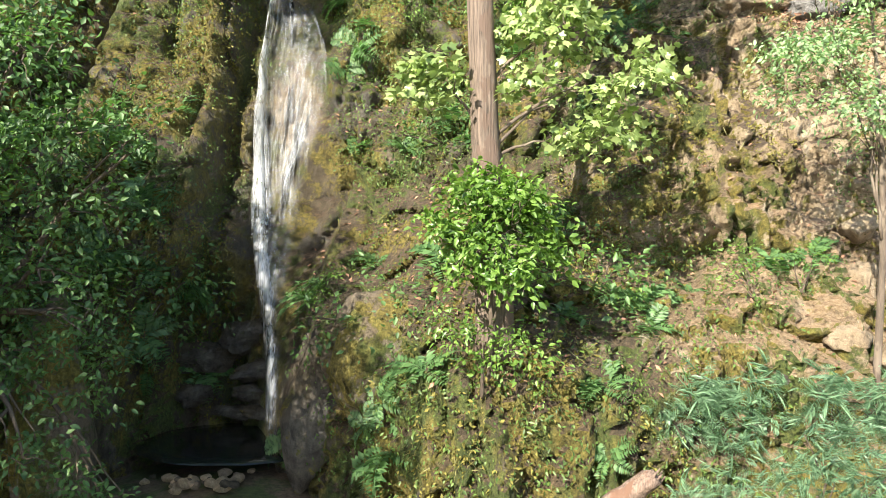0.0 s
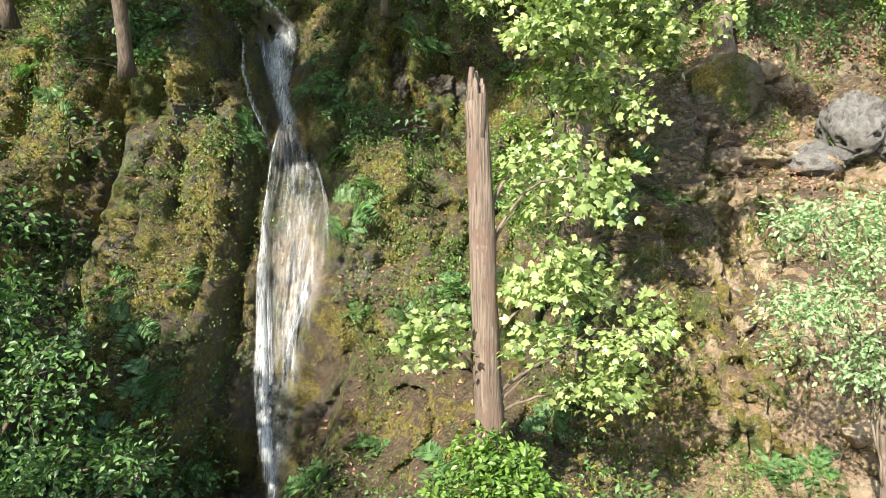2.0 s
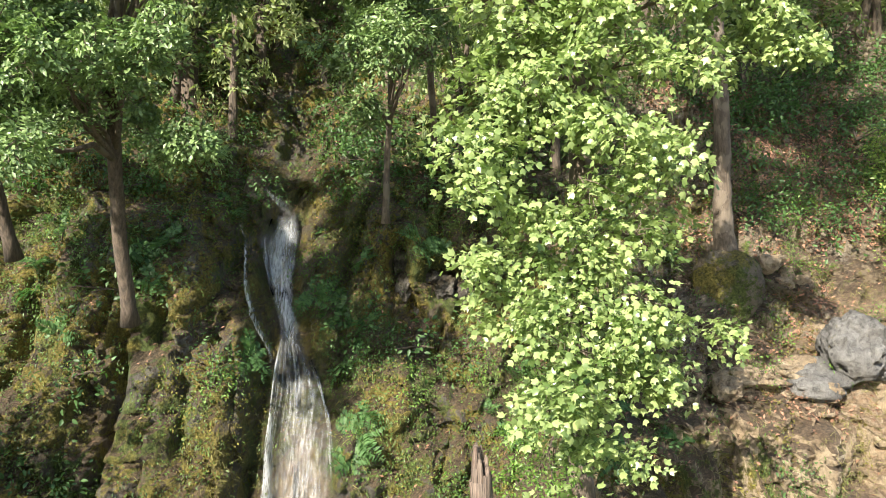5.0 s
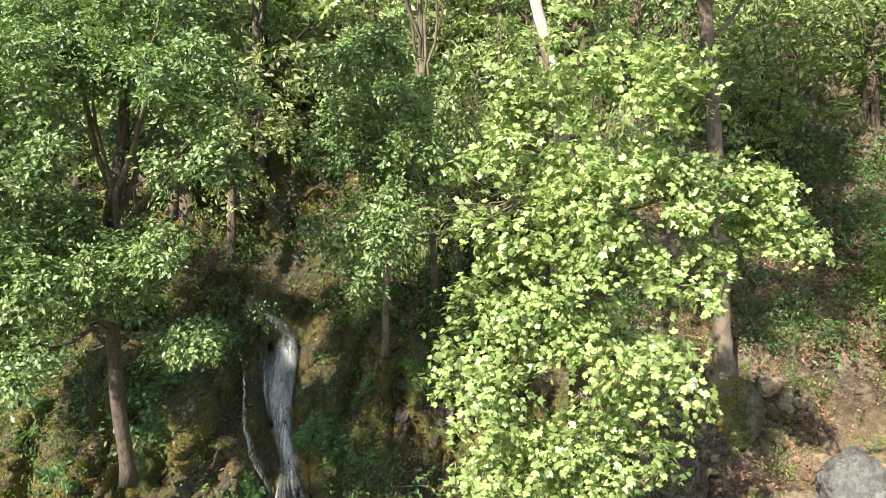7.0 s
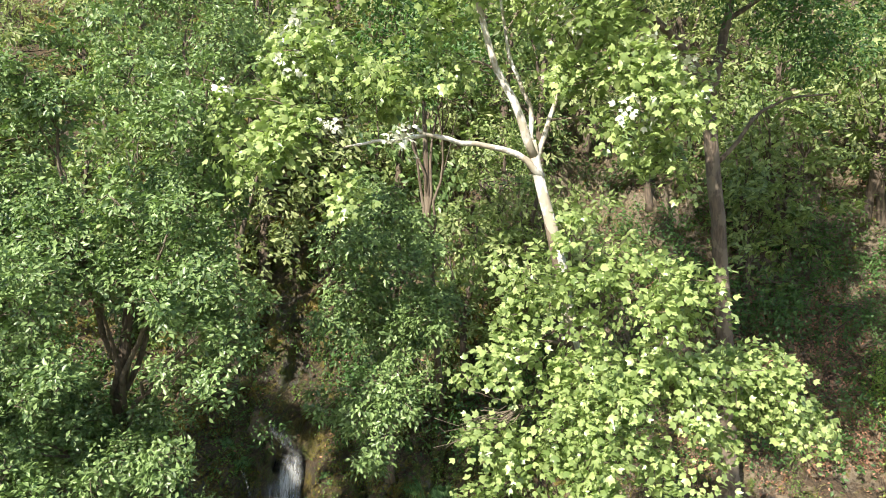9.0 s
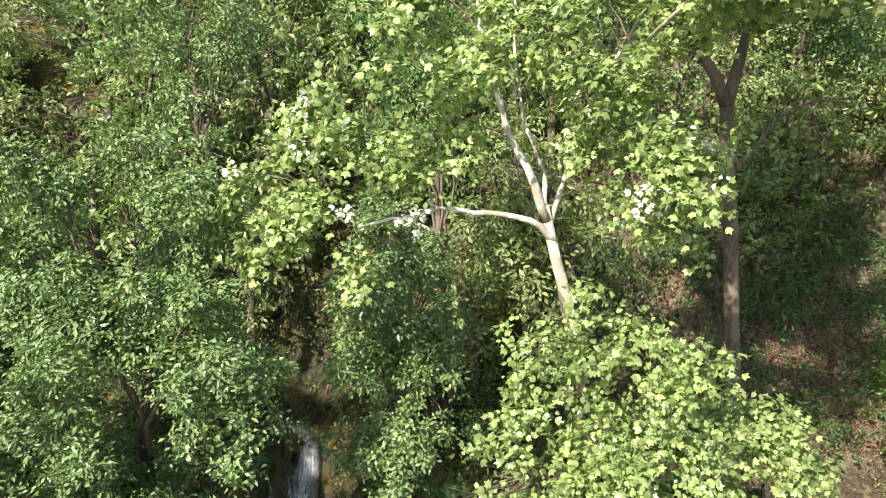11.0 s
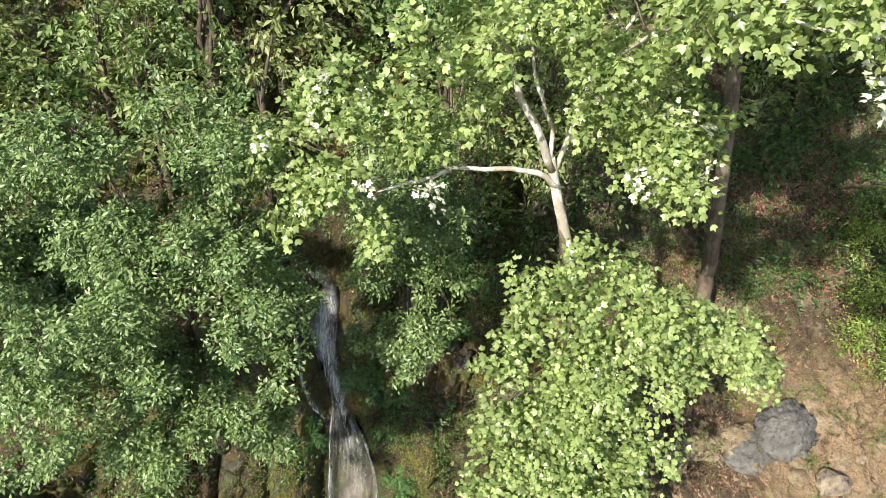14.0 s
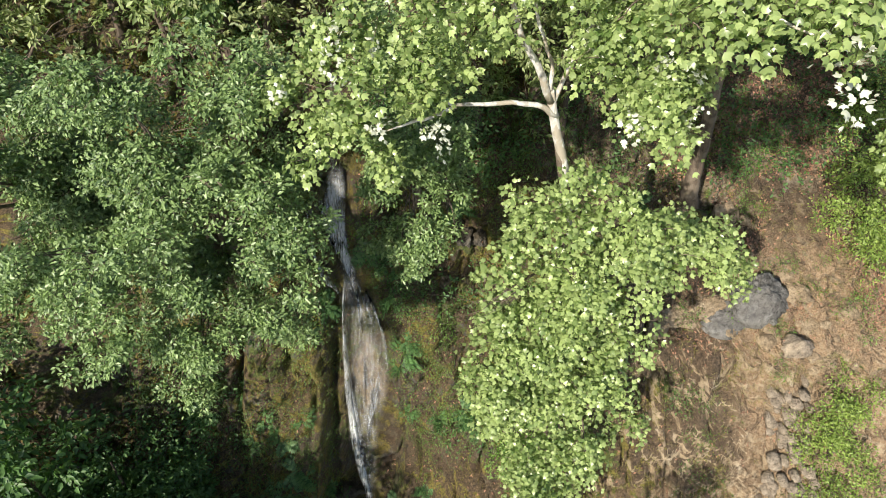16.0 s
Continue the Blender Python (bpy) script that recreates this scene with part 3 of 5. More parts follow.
def spray_leaves(buf, clumps, template, size, density, rng, per=9, droop=0.35, spread=0.30, flat=0.8, twigs=None, core=0.35, bunch=2.4, gaps=0.40):
    """Leaves in tiered sprays on twigs, over and inside each clump (x, y, z, radius), with gaps between."""
    n_leaf = int(per * bunch)
    for x, y, z, r in clumps:
        r = r * 0.95
        m = max(4, int(density * r * r * 1.1 / bunch / (1 - 0.6 * gaps)))
        out = unit(rng.normal(size=(m, 3)) + (0, -0.12, 0.15))
        out = out[value_noise(out * 2.3 + (3 * x, 3 * y, 3 * z), 93) > gaps * (0.6 + 0.5 * rng.random(m))]
        m = len(out)
        if not m:
            continue
        far = core + (1.12 - core) * rng.random((m, 1)) ** 0.6
        wob = 0.75 + 0.5 * value_noise(out * 1.9 + (x, y, z), 91)[:, None]
        base = np.array((x, y, z)) + out * far * wob * r * (1, 1, flat)
        way = unit(out * 0.8 + rng.normal(size=(m, 3)) * 0.5 + (0, 0, -droop))
        if twigs is not None:
            for k in range(0, m, 3):
                a = np.array((x, y, z)) + out[k] * r * 0.1
                mid = (a + base[k]) / 2 + rng.normal(size=3) * 0.08
                twigs.tube([a, mid, base[k], base[k] + way[k] * spread], [0.014, 0.010, 0.006, 0.003], 3)
        lay = unit(out * 0.55 + (-0.12, -0.12, 0.7) + rng.normal(size=(m, 3)) * 0.3)
        along = rng.random((m, n_leaf, 1))
        off = rng.normal(size=(m, n_leaf, 3)) * spread * 0.62
        off = off - lay[:, None] * (off * lay[:, None]).sum(2, keepdims=True) * 0.75
        p = base[:, None] + way[:, None] * (along - 0.35) * spread * 1.5 + off
        n = unit(lay[:, None] + rng.normal(size=(m, n_leaf, 3)) * 0.48)
        tip = way[:, None] * 0.4 + off / spread + rng.normal(size=(m, n_leaf, 3)) * 0.5 + (0, 0, -droop)
        s = size * (0.6 + 0.65 * rng.random(m * n_leaf))
        buf.leaves(p.reshape(-1, 3), n.reshape(-1, 3), tip.reshape(-1, 3), s, template)


def bent(a, b, sag, rng, n=9, wander=0.06):
    a, b = np.asarray(a, float), np.asarray(b, float)
    t = np.linspace(0, 1, n)[:, None]
    size = np.linalg.norm(b - a)
    p = a * (1 - t) + b * t + np.array((0, 0, 1)) * np.sin(t * np.pi) * sag * size
    walk_off = np.cumsum(rng.normal(size=(n, 3)), 0)
    walk_off -= t * walk_off[-1]
    walk_off -= walk_off[0] * (1 - t)
    return p + walk_off * wander * size / math.sqrt(n)


def along_trunk(path, radii, z):
    zz = np.array([p[2] for p in path])
    k = [float(np.interp(z, zz, [p[i] for p in path])) for i in range(3)]
    return np.array(k), float(np.interp(z, zz, radii))


def grow_tree(name, path, radii, clumps, leaf, template, size, density, bark, label, category="tree", group="", seed=1, per=9, droop=0.35, spread=0.3,
              limb_bark=None, every=2, sag=0.08, core=0.35, rise=0.55, anchors=None, twiggy=True, gaps=0.40):
    """Trunk along a path, a limb to every few clumps, and the leaf crown."""
    rng = np.random.default_rng(seed)
    root = thing(name, path[0], label, category, group)
    shift = -np.array(path[0], float)
    t = np.linspace(0, 1, 4 * len(path))
    fine = np.stack([np.interp(t, np.linspace(0, 1, len(path)), [p[i] for p in path]) for i in range(3)], 1)
    fine[1:-1] += rng.normal(size=(len(fine) - 2, 3)) * radii[-1] * 0.12 * (1, 1, 0)
    rr = np.interp(t, np.linspace(0, 1, len(path)), radii)
    rr[0] *= 1.35
    b = Buffer()
    b.tube(fine + shift, rr, 14, 0.10, seed)
    part("trunk", b.mesh("trunk", bark), root)
    lo, hi = path[0][2], path[-1][2]
    order = sorted(clumps, key=lambda c: c[2])
    for k, c in enumerate(order[::every] if every else []):
        end = np.array(c[:3])
        z = min(max(lo + (end[2] - lo) * rise, lo + 0.4 * (hi - lo)), hi)
        z = min(z, hi - 0.02)
        at, r0 = along_trunk(path, radii, z)
        if anchors is not None:
            near = anchors[np.argmin(np.linalg.norm(anchors[:, :3] - end - (0, 0, -0.5), axis=1))]
            at, r0 = near[:3], near[3]
        b = Buffer()
        line = bent(at, end, sag, rng)
        thick = min(r0 * 0.55, 0.03 + 0.028 * np.linalg.norm(end - at))
        b.tube(line + shift, np.linspace(thick, 0.012, len(line)), 6, 0.12, seed + k)
        for _ in range(3):
            i = rng.integers(3, len(line) - 1)
            e = end + rng.normal(size=3) * c[3] * 0.6
            b.tube(bent(line[i], e, 0.05, rng, 6) + shift, np.linspace(thick * 0.4, 0.006, 6), 4)
        part("limb", b.mesh("limb", limb_bark or bark), root)
    leaves, twigs = Buffer(), Buffer() if twiggy else None
    moved = [(c[0] + shift[0], c[1] + shift[1], c[2] + shift[2], c[3]) for c in clumps]
    spray_leaves(leaves, moved, template, size, density, rng, per, droop, spread, twigs=twigs, core=core, gaps=gaps)
    part("crown", leaves.mesh("crown", leaf, False), root)
    if twiggy:
        tagged(part("twig", twigs.mesh("twig", limb_bark or bark), root), kind="stuff")
    return root


def fill(cx, cy, cz, rx, ry, rz, n, r, seed, front=True):
    """Clumps spread over an uneven ellipsoid."""
    rng = np.random.default_rng(seed)
    out = []
    while len(out) < n:
        d = unit(rng.normal(size=3))
        k = (0.45 + 0.55 * rng.random()) * (0.8 + 0.4 * value_noise(d * 1.4 + seed, seed))
        p = (cx + d[0] * rx * k, cy + d[1] * ry * k, cz + d[2] * rz * k)
        if front and d[1] > 0.75:
            continue
        out.append((*p, r * (0.75 + 0.5 * rng.random())))
    return out


def lumpy(clumps, seed, n=4, reach=0.62, share=0.56):
    """Breaks each clump into smaller ones, so that a crown has lumps and dark gaps."""
    rng = np.random.default_rng(seed)
    out = []
    for x, y, z, r in clumps:
        for _ in range(n):
            d = unit(rng.normal(size=3)) * (1, 1, 0.85) * r * reach * (0.8 + 0.5 * rng.random())
            out.append((x + d[0], y + d[1], z + d[2], r * share * (0.75 + 0.5 * rng.random())))
    return out


def thinned(clumps, gaps):
    """Leaves out the clumps on a sunbeam: each gap is a place that the sun reaches, and its half width."""
    way = np.array(SUN)
    out = []
    for c in clumps:
        for place, wide in gaps:
            d = np.array(c[:3]) - place
            if np.linalg.norm(d - way * (d @ way)) < wide + 0.6 * c[3]:
                break
        else:
            out.append(c)
    return out


GLADES = [((-4.7, 23.4, 15.0), 0.75), ((-1.2, 21.6, 13.4), 0.35), ((0.4, 22.0, 12.8), 0.45), ((-4.3, 24.6, 17.2), 0.6)]
WALL_GLADES = [((7.3, 17.5, 8.7), 0.5), ((6.2, 16.9, 7.6), 0.4), ((8.6, 18.0, 9.0), 0.5), ((5.6, 16.2, 6.6), 0.35), ((9.2, 19.6, 10.4), 0.4)]


# ---------------------------------------------------------------- the plane tree with the white fork
def plane_tree():
    lower = [(1.1, 13.2, 20.9, 0.82), (2.2, 13.2, 21.4, 0.92), (3.4, 13.2, 20.9, 0.92), (4.2, 13.2, 20.6, 0.61), (0.7, 13.2, 19.6, 0.61), (1.7, 13.2, 19.6, 0.92),
             (2.9, 13.2, 19.5, 1.02), (3.9, 13.2, 19.1, 0.92), (5.9, 15, 18.8, 1.05), (6.9, 15, 18.4, 0.9), (7.3, 15, 17.9, 0.5), (0.9, 13.2, 18.3, 0.82),
             (2, 13.2, 18.1, 1.02), (3.1, 13.2, 17.7, 1.12), (4, 13.2, 17.5, 0.82), (0.7, 13.2, 17.1, 0.61), (1.7, 13.2, 16.7, 1.02), (2.8, 13.2, 16.3, 1.12)]
    rng = np.random.default_rng(4)
    skirt = [(1.6 + 0.5 * rng.normal() + (1.6 if k % 2 else 0), 12.9 + 0.4 * rng.normal(), 16.4 - 0.38 * k, 0.95 - 0.2 * (k % 3 == 0)) for k in range(15)]
    hang = [(4.0, 12.9, 13.0, 0.8), (4.9, 13.5, 12.4, 0.6), (3.7, 12.8, 11.5, 0.6), (2.7, 12.8, 10.5, 0.6), (3.5, 12.8, 10.5, 0.5), (4.9, 14.2, 19.0, 0.8), (5.2, 14.6, 18.0, 0.6)]
    upper = [(-2.7, 13.6, 24.7, 0.97), (-3.7, 13.6, 24.1, 0.76), (-1.8, 13.6, 25, 0.86), (-2.9, 13.2, 23.7, 0.76), (-3.4, 12.6, 23.4, 0.65), (-2.0, 13, 22.8, 0.43),
             (-1, 13.6, 24.9, 0.86), (-0.4, 14, 25.5, 0.76), (-2.7, 13.6, 25.7, 0.54), (0, 14, 26.3, 0.86), (2.1, 14, 26.4, 0.97), (2.9, 13.6, 25.4, 0.86),
             (3.7, 13.6, 25, 0.86), (4.1, 13.6, 24.2, 0.65), (2.7, 12.9, 24.5, 0.86), (4, 13.6, 23.2, 0.54), (3.2, 13.6, 23.7, 0.65), (-1.3, 12.3, 26.4, 0.6),
             (-2.1, 12.3, 25, 0.7), (-1.5, 12.6, 24.4, 0.6), (0.5, 12.3, 26.6, 0.6), (1.5, 12.3, 26.8, 0.6), (2.5, 12.2, 25.7, 0.7), (3, 12.2, 26.6, 0.55),
             (3.7, 12, 26.9, 0.6), (3.4, 12.3, 24.1, 0.6), (0.2, 13.5, 28.2, 0.9), (1.8, 13.3, 28.6, 0.9), (-1.2, 13.4, 27.6, 0.7), (3.4, 12.8, 28.2, 0.8)]
    near = [(3.9, 9.5, 27.5, 0.45), (4.4, 9.3, 27.6, 0.5), (4.9, 9.3, 27.3, 0.5), (3.6, 9.5, 27.2, 0.4), (2.9, 9.8, 27.5, 0.5), (2.7, 10.2, 27.2, 0.45), (3.4, 10.6, 27.8, 0.6), (4.1, 10.2, 28.5, 0.7), (5.3, 10.8, 27.3, 0.6), (4.6, 11.0, 27.4, 0.6), (6.0, 10.9, 27.2, 0.6), (5.4, 10.6, 28.3, 0.8), (6.4, 11.0, 28.0, 0.7)]
    # higher clumps, out of view, added to throw shade on the right slope
    near += [(4.2, 10.6, 29.2, 0.8), (5.2, 10.2, 29.5, 0.9), (6.4, 10.4, 29.2, 0.9), (7.4, 10.8, 28.8, 0.8), (6.4, 11.4, 30.8, 0.9), (5.0, 11.8, 30.4, 0.9), (7.6, 11.8, 31.0, 0.9), (8.8, 11.6, 29.6, 0.7)]
    path = [(2.9, 16.2, 8.2), (2.85, 15.6, 12.0), (2.7, 15.0, 16.7), (2.25, 14.7, 20.6), (2.0, 14.5, 21.6), (1.6, 14.3, 23.3)]
    radii = [0.32, 0.28, 0.22, 0.125, 0.10, 0.08]
    shift = -np.array(path[0])
    leaders = (([(1.72, 14.3, 23.1), (1.3, 14.1, 23.5), (0.6, 13.9, 23.65), (-0.1, 13.7, 23.72), (-0.6, 13.5, 23.85), (-0.75, 13.4, 23.95)], 0.095),
                    ([(-0.55, 13.5, 23.8), (-1.0, 13.3, 23.68), (-1.6, 13.1, 23.62), (-2.0, 13.0, 23.5)], 0.06),
                    ([(1.55, 14.25, 23.5), (1.2, 14.0, 24.4), (0.75, 13.8, 25.2), (0.5, 13.6, 26.0), (0.25, 13.5, 26.8), (0.1, 13.4, 27.9)], 0.12),
                    ([(1.5, 14.2, 23.7), (1.45, 14.2, 24.5), (1.1, 14.3, 25.4), (0.9, 14.2, 26.5), (0.9, 14.1, 27.6)], 0.07),
                    ([(1.6, 14.3, 23.4), (1.9, 14.4, 24.3), (2.3, 14.3, 25.4), (2.8, 14.0, 26.6), (3.2, 13.4, 27.5)], 0.075),
                    ([(2.4, 14.2, 25.6), (2.9, 12.8, 26.6), (3.4, 11.0, 27.2), (3.9, 9.9, 27.3), (4.4, 9.4, 27.2)], 0.055))
    rng = np.random.default_rng(9)
    lines = []
    for ends, r in leaders:
        q, t = np.array(ends), np.linspace(0, 1, 14)
        line = np.stack([np.interp(t, np.linspace(0, 1, len(q)), q[:, i]) for i in range(3)], 1)
        line[1:-1] += rng.normal(size=(12, 3)) * 0.014
        lines.append((line, 0.78 * np.linspace(r, r * 0.35, 14)))
    stem = [(*along_trunk(path, radii, z)[0], 0.1) for z in np.linspace(11, 20.5, 20)]
    anchors = np.array(stem + [(*p, rr * 0.8) for line, rad in lines for p, rr in zip(line[3:], rad[3:])])
    # unseen side clumps, added only to shade the right slope
    slope_shade = [(7.6, 11.2, 27.6, 0.8), (8.2, 11.4, 26.4, 0.9), (8.8, 11.6, 25.2, 0.9), (8.2, 11.4, 24.2, 0.7), (9.4, 11.8, 27.0, 0.9), (9.0, 11.6, 23.4, 0.7)]
    # unseen crown top, added to block sun from the upper slope
    top_rng = np.random.default_rng(14)
    top = [(2.0 + 5.5 * top_rng.random(), 12.6 + 3.4 * top_rng.random(), 28.0 + 5.0 * top_rng.random(), 0.8 + 0.3 * top_rng.random()) for _ in range(34)]
    root = grow_tree("plane_tree", path, radii, thinned(lumpy(lower + skirt + hang + upper, 6, 5, 0.72, 0.47), WALL_GLADES) + near + slope_shade + top, PLANE_LEAF, STAR, 0.145, 124, BROWN_BARK,
                     "tall plane tree with white forked trunk and bright lobed leaves", "tree", seed=5, per=7, spread=0.22, core=0.55, gaps=0.48, every=11, limb_bark=BROWN_BARK, anchors=anchors, sag=0.12)
    # a broken fan of bare twigs
    twig_rng = np.random.default_rng(17)
    foot = np.array((1.3, 13.2, 18.95))
    for _ in range(14):
        b = Buffer()
        tip = np.array((0.25 + 0.35 * twig_rng.normal(), 12.7 + 0.2 * twig_rng.normal(), 18.6 + 0.3 * twig_rng.normal()))
        b.tube(bent(foot, tip, -0.08, twig_rng, 7, 0.1) + shift, np.linspace(0.016, 0.004, 7), 4)
        part("bare_twig", b.mesh("bare_twig", BROWN_BARK), root)
    # pale leaves at the tips of the crown, their sun glints painted as whitish colour
    tips = [(-2.6, 12.9, 25.5, 0.4), (-3.0, 13.0, 25.0, 0.3), (-4.0, 12.9, 24.5, 0.34), (-2.0, 12.7, 23.9, 0.26), (3.3, 12.5, 25.0, 0.34), (3.9, 12.6, 24.9, 0.3), (3.75, 12.6, 24.2, 0.3), (2.9, 12.3, 24.1, 0.24), (2.2, 12.6, 25.7, 0.26),
            (4.9, 9.1, 26.9, 0.34), (4.5, 9.2, 27.2, 0.3), (5.4, 9.5, 27.1, 0.32), (4.7, 9.0, 26.6, 0.26), (-1.0, 12.6, 23.6, 0.2)]
    b = Buffer()
    spray_leaves(b, [(x + shift[0], y + shift[1], z + shift[2], r) for x, y, z, r in tips], STAR, 0.125, 60, np.random.default_rng(15), 5, 0.35, 0.2, core=0.5, gaps=0.5)
    part("glint_leaves", b.mesh("glint_leaves", GLINT_LEAF, False), root, "leaves coloured whitish as sun glints at the tips")
    # the white upper trunk, its side branch and leaders
    b = Buffer()
    b.tube(np.array([(2.42, 14.83, 19.2), (2.3, 14.72, 20.2), (2.1, 14.55, 21.4), (1.93, 14.45, 22.1), (1.75, 14.35, 22.7), (1.6, 14.3, 23.3), (1.5, 14.2, 23.8)]) + shift, [0.165, 0.15, 0.125, 0.115, 0.11, 0.105, 0.08], 14, 0.1, 3)
    part("upper_trunk", b.mesh("upper_trunk", WHITE_BARK), root, "smooth white upper trunk with flaking bark")
    for line, rad in lines:
        b = Buffer()
        b.tube(line + shift, rad, 9, 0.12, 8)
        part("white_branch", b.mesh("white_branch", WHITE_BARK), root)


plane_tree()


# ---------------------------------------------------------------- the broken trunk with its regrowth
def snag():
    rng = np.random.default_rng(12)
    root = thing("snag", (0.85, 12.1, 1.9), "broken dead trunk with splintered top and leafy shoots", "tree")
    b = Buffer()
    sides, path = 20, np.array([(0.85, 12.1, 1.9), (0.80, 12.0, 4.0), (0.68, 11.95, 5.6), (0.62, 11.9, 7.4), (0.56, 11.87, 9.0), (0.48, 11.85, 10.3)])
    t = np.linspace(0, 1, 24)
    line = np.stack([np.interp(t, np.linspace(0, 1, 6), path[:, i]) for i in range(3)], 1) - path[0]
    b.tube(line, np.interp(t, [0, 0.3, 0.5, 0.8, 1], [0.34, 0.25, 0.225, 0.20, 0.19]), sides, 0.18, 4)
    part("trunk", b.mesh("trunk", SNAG_WOOD), root)
    for k in range(26):
        b = Buffer()
        a = 2 * math.pi * (k + 0.5 * rng.random()) / 13
        rad = (0.118 if k < 13 else 0.06) + 0.01 * rng.normal()
        foot = np.array((0.50 + rad * math.cos(a), 11.85 + rad * math.sin(a), 9.7)) - path[0]
        tall = 0.78 + 0.34 * rng.random() ** 2 + 0.12 * math.cos(a - 2.6)
        lean = np.array((math.cos(a), math.sin(a), 0)) * (0.06 * rng.random() - 0.02)
        b.tube([foot, foot + (0, 0, tall * 0.45), foot + lean * 0.6 + (0, 0, tall * 0.8), foot + lean + (0, 0, tall)], [0.066, 0.064, 0.054, 0.014 + 0.025 * rng.random()], 6, 0.4, k)
        part("splinter", b.mesh("splinter", SNAG_WOOD), root)
    clumps = [(2, 12, 9, 0.84), (2.8, 12, 9, 0.51), (1.3, 12, 8.6, 0.45), (0.95, 12.1, 7.2, 0.45), (2, 12, 7.2, 0.84), (2.8, 12, 6.8, 0.84), (3.5, 12, 6.8, 0.46), (-0.1, 12, 6.3, 0.6),
              (-0.4, 12, 6.5, 0.42), (1.5, 12, 6.1, 0.7), (2.4, 12, 5.9, 0.74), (3.0, 12, 5.8, 0.46), (2.2, 12, 5.4, 0.46), (1.7, 12, 7.9, 0.6), (1.4, 12, 9.4, 0.5), (2, 12, 9.6, 0.5)]
    leaves, twigs = Buffer(), Buffer()
    rel = [(c[0] - 0.85, c[1] - 12.1, c[2] - 1.9, c[3]) for c in thinned(lumpy(clumps, 13, 3), WALL_GLADES)]
    spray_leaves(leaves, rel, STAR, 0.155, 62, rng, 7, 0.4, 0.26, twigs=twigs)
    part("crown", leaves.mesh("crown", PLANE_LEAF, False), root, "light green lobed leaves on arching shoots")
    tagged(part("twig", twigs.mesh("twig", BROWN_BARK), root), kind="stuff")
    for c in rel[::6]:
        b = Buffer()
        z0 = max(3.2, c[2] - 1.2)
        at = np.array((np.interp(z0, line[:, 2], line[:, 0]), np.interp(z0, line[:, 2], line[:, 1]), z0))
        b.tube(bent(at, c[:3], 0.16, rng, 8), np.linspace(0.035, 0.008, 8), 5)
        part("limb", b.mesh("limb", BROWN_BARK), root)


snag()

# ---------------------------------------------------------------- the tall brown tree on the terrace
def brown_tree():
    path = [(9.1, 23.3, 12.6), (8.75, 23.0, 14.4), (8.55, 22.6, 16.4), (8.35, 22.2, 19.0), (8.05, 22.0, 22.0), (7.7, 21.8, 26.2)]
    radii = [0.54, 0.32, 0.25, 0.23, 0.215, 0.20]
    clumps = [(4.6, 20.5, 28.8, 1.2), (6.0, 21, 30.0, 1.4), (8.4, 21, 29.6, 1.5), (10.2, 21.5, 28.6, 1.3), (11.6, 22, 27.6, 1.1), (7.2, 20.2, 31.4, 1.5), (9.5, 21, 31.5, 1.6), (5.2, 19.6, 30.4, 1.2), (12.4, 22, 29.4, 1.2)]
    root = grow_tree("brown_tree", path, radii, clumps, BROAD_LEAF, OVAL, 0.15, 95, BROWN_BARK, "slender brown-trunked tree forking high above the terrace", "tree", seed=21, every=0, per=9)
    shift = -np.array(path[0])
    for ends, r in (([(7.7, 21.8, 26.1), (7.3, 21.6, 26.9), (6.6, 21.4, 27.8), (5.6, 21.0, 28.5), (4.6, 20.6, 28.8)], 0.19),
                    ([(7.7, 21.8, 26.1), (7.95, 21.7, 27.2), (8.2, 21.5, 28.6), (8.5, 21.3, 30.6)], 0.20),
                    ([(8.0, 22.0, 24.2), (8.6, 22.0, 24.8), (9.2, 22.0, 25.7), (10.2, 22.0, 26.2), (11.4, 22.0, 26.3)], 0.075),
                    ([(8.2, 21.6, 28.4), (9.4, 21.6, 29.2), (10.6, 21.8, 29.6)], 0.08)):
        q, t = np.array(ends), np.linspace(0, 1, 12)
        line = np.stack([np.interp(t, np.linspace(0, 1, len(q)), q[:, i]) for i in range(3)], 1)
        b = Buffer()
        b.tube(line + shift, np.linspace(r, r * 0.35, 12), 9, 0.15, 6)
        part("limb", b.mesh("limb", BROWN_BARK), root)


brown_tree()


# ---------------------------------------------------------------- evergreen trees left of the fall
def evergreens():
    big = fill(-7.4, 14.8, 20.2, 3.6, 3.0, 4.8, 9, 1.1, 33) + fill(-7.4, 14.5, 20.0, 4.5, 3.6, 5.3, 48, 0.72, 34)
    big += [(-4.55, 12.6, 20.9, 0.9), (-4.4, 12.9, 20.4, 0.75), (-4.7, 13.2, 19.4, 0.6), (-7.2, 11.4, 21.6, 1.0), (-5.6, 13.2, 17.7, 0.9), (-5.3, 13.4, 24.6, 1.0), (-6.0, 13.6, 16.2, 0.8), (-7.2, 14.2, 15.2, 0.8), (-9.4, 12.8, 19.2, 1.0), (-6.9, 13.4, 15.0, 0.75), (-7.6, 13.0, 15.3, 0.8), (-7.0, 13.2, 16.2, 0.85), (-7.9, 12.7, 16.0, 0.8), (-6.2, 13.2, 15.8, 0.7)]
    big = [c for c in big if (c[0] > -8.0 or c[2] - c[3] > 16.0) and not (c[0] > -4.35 and c[2] < 20.2) and not (c[0] > -5.8 and c[1] > 15.4 and c[2] < 19.4)]
    big = [c for c in big if c[3] > 0.95 or value_noise(np.array(c[:3]) * 0.45, 35) > 0.40]
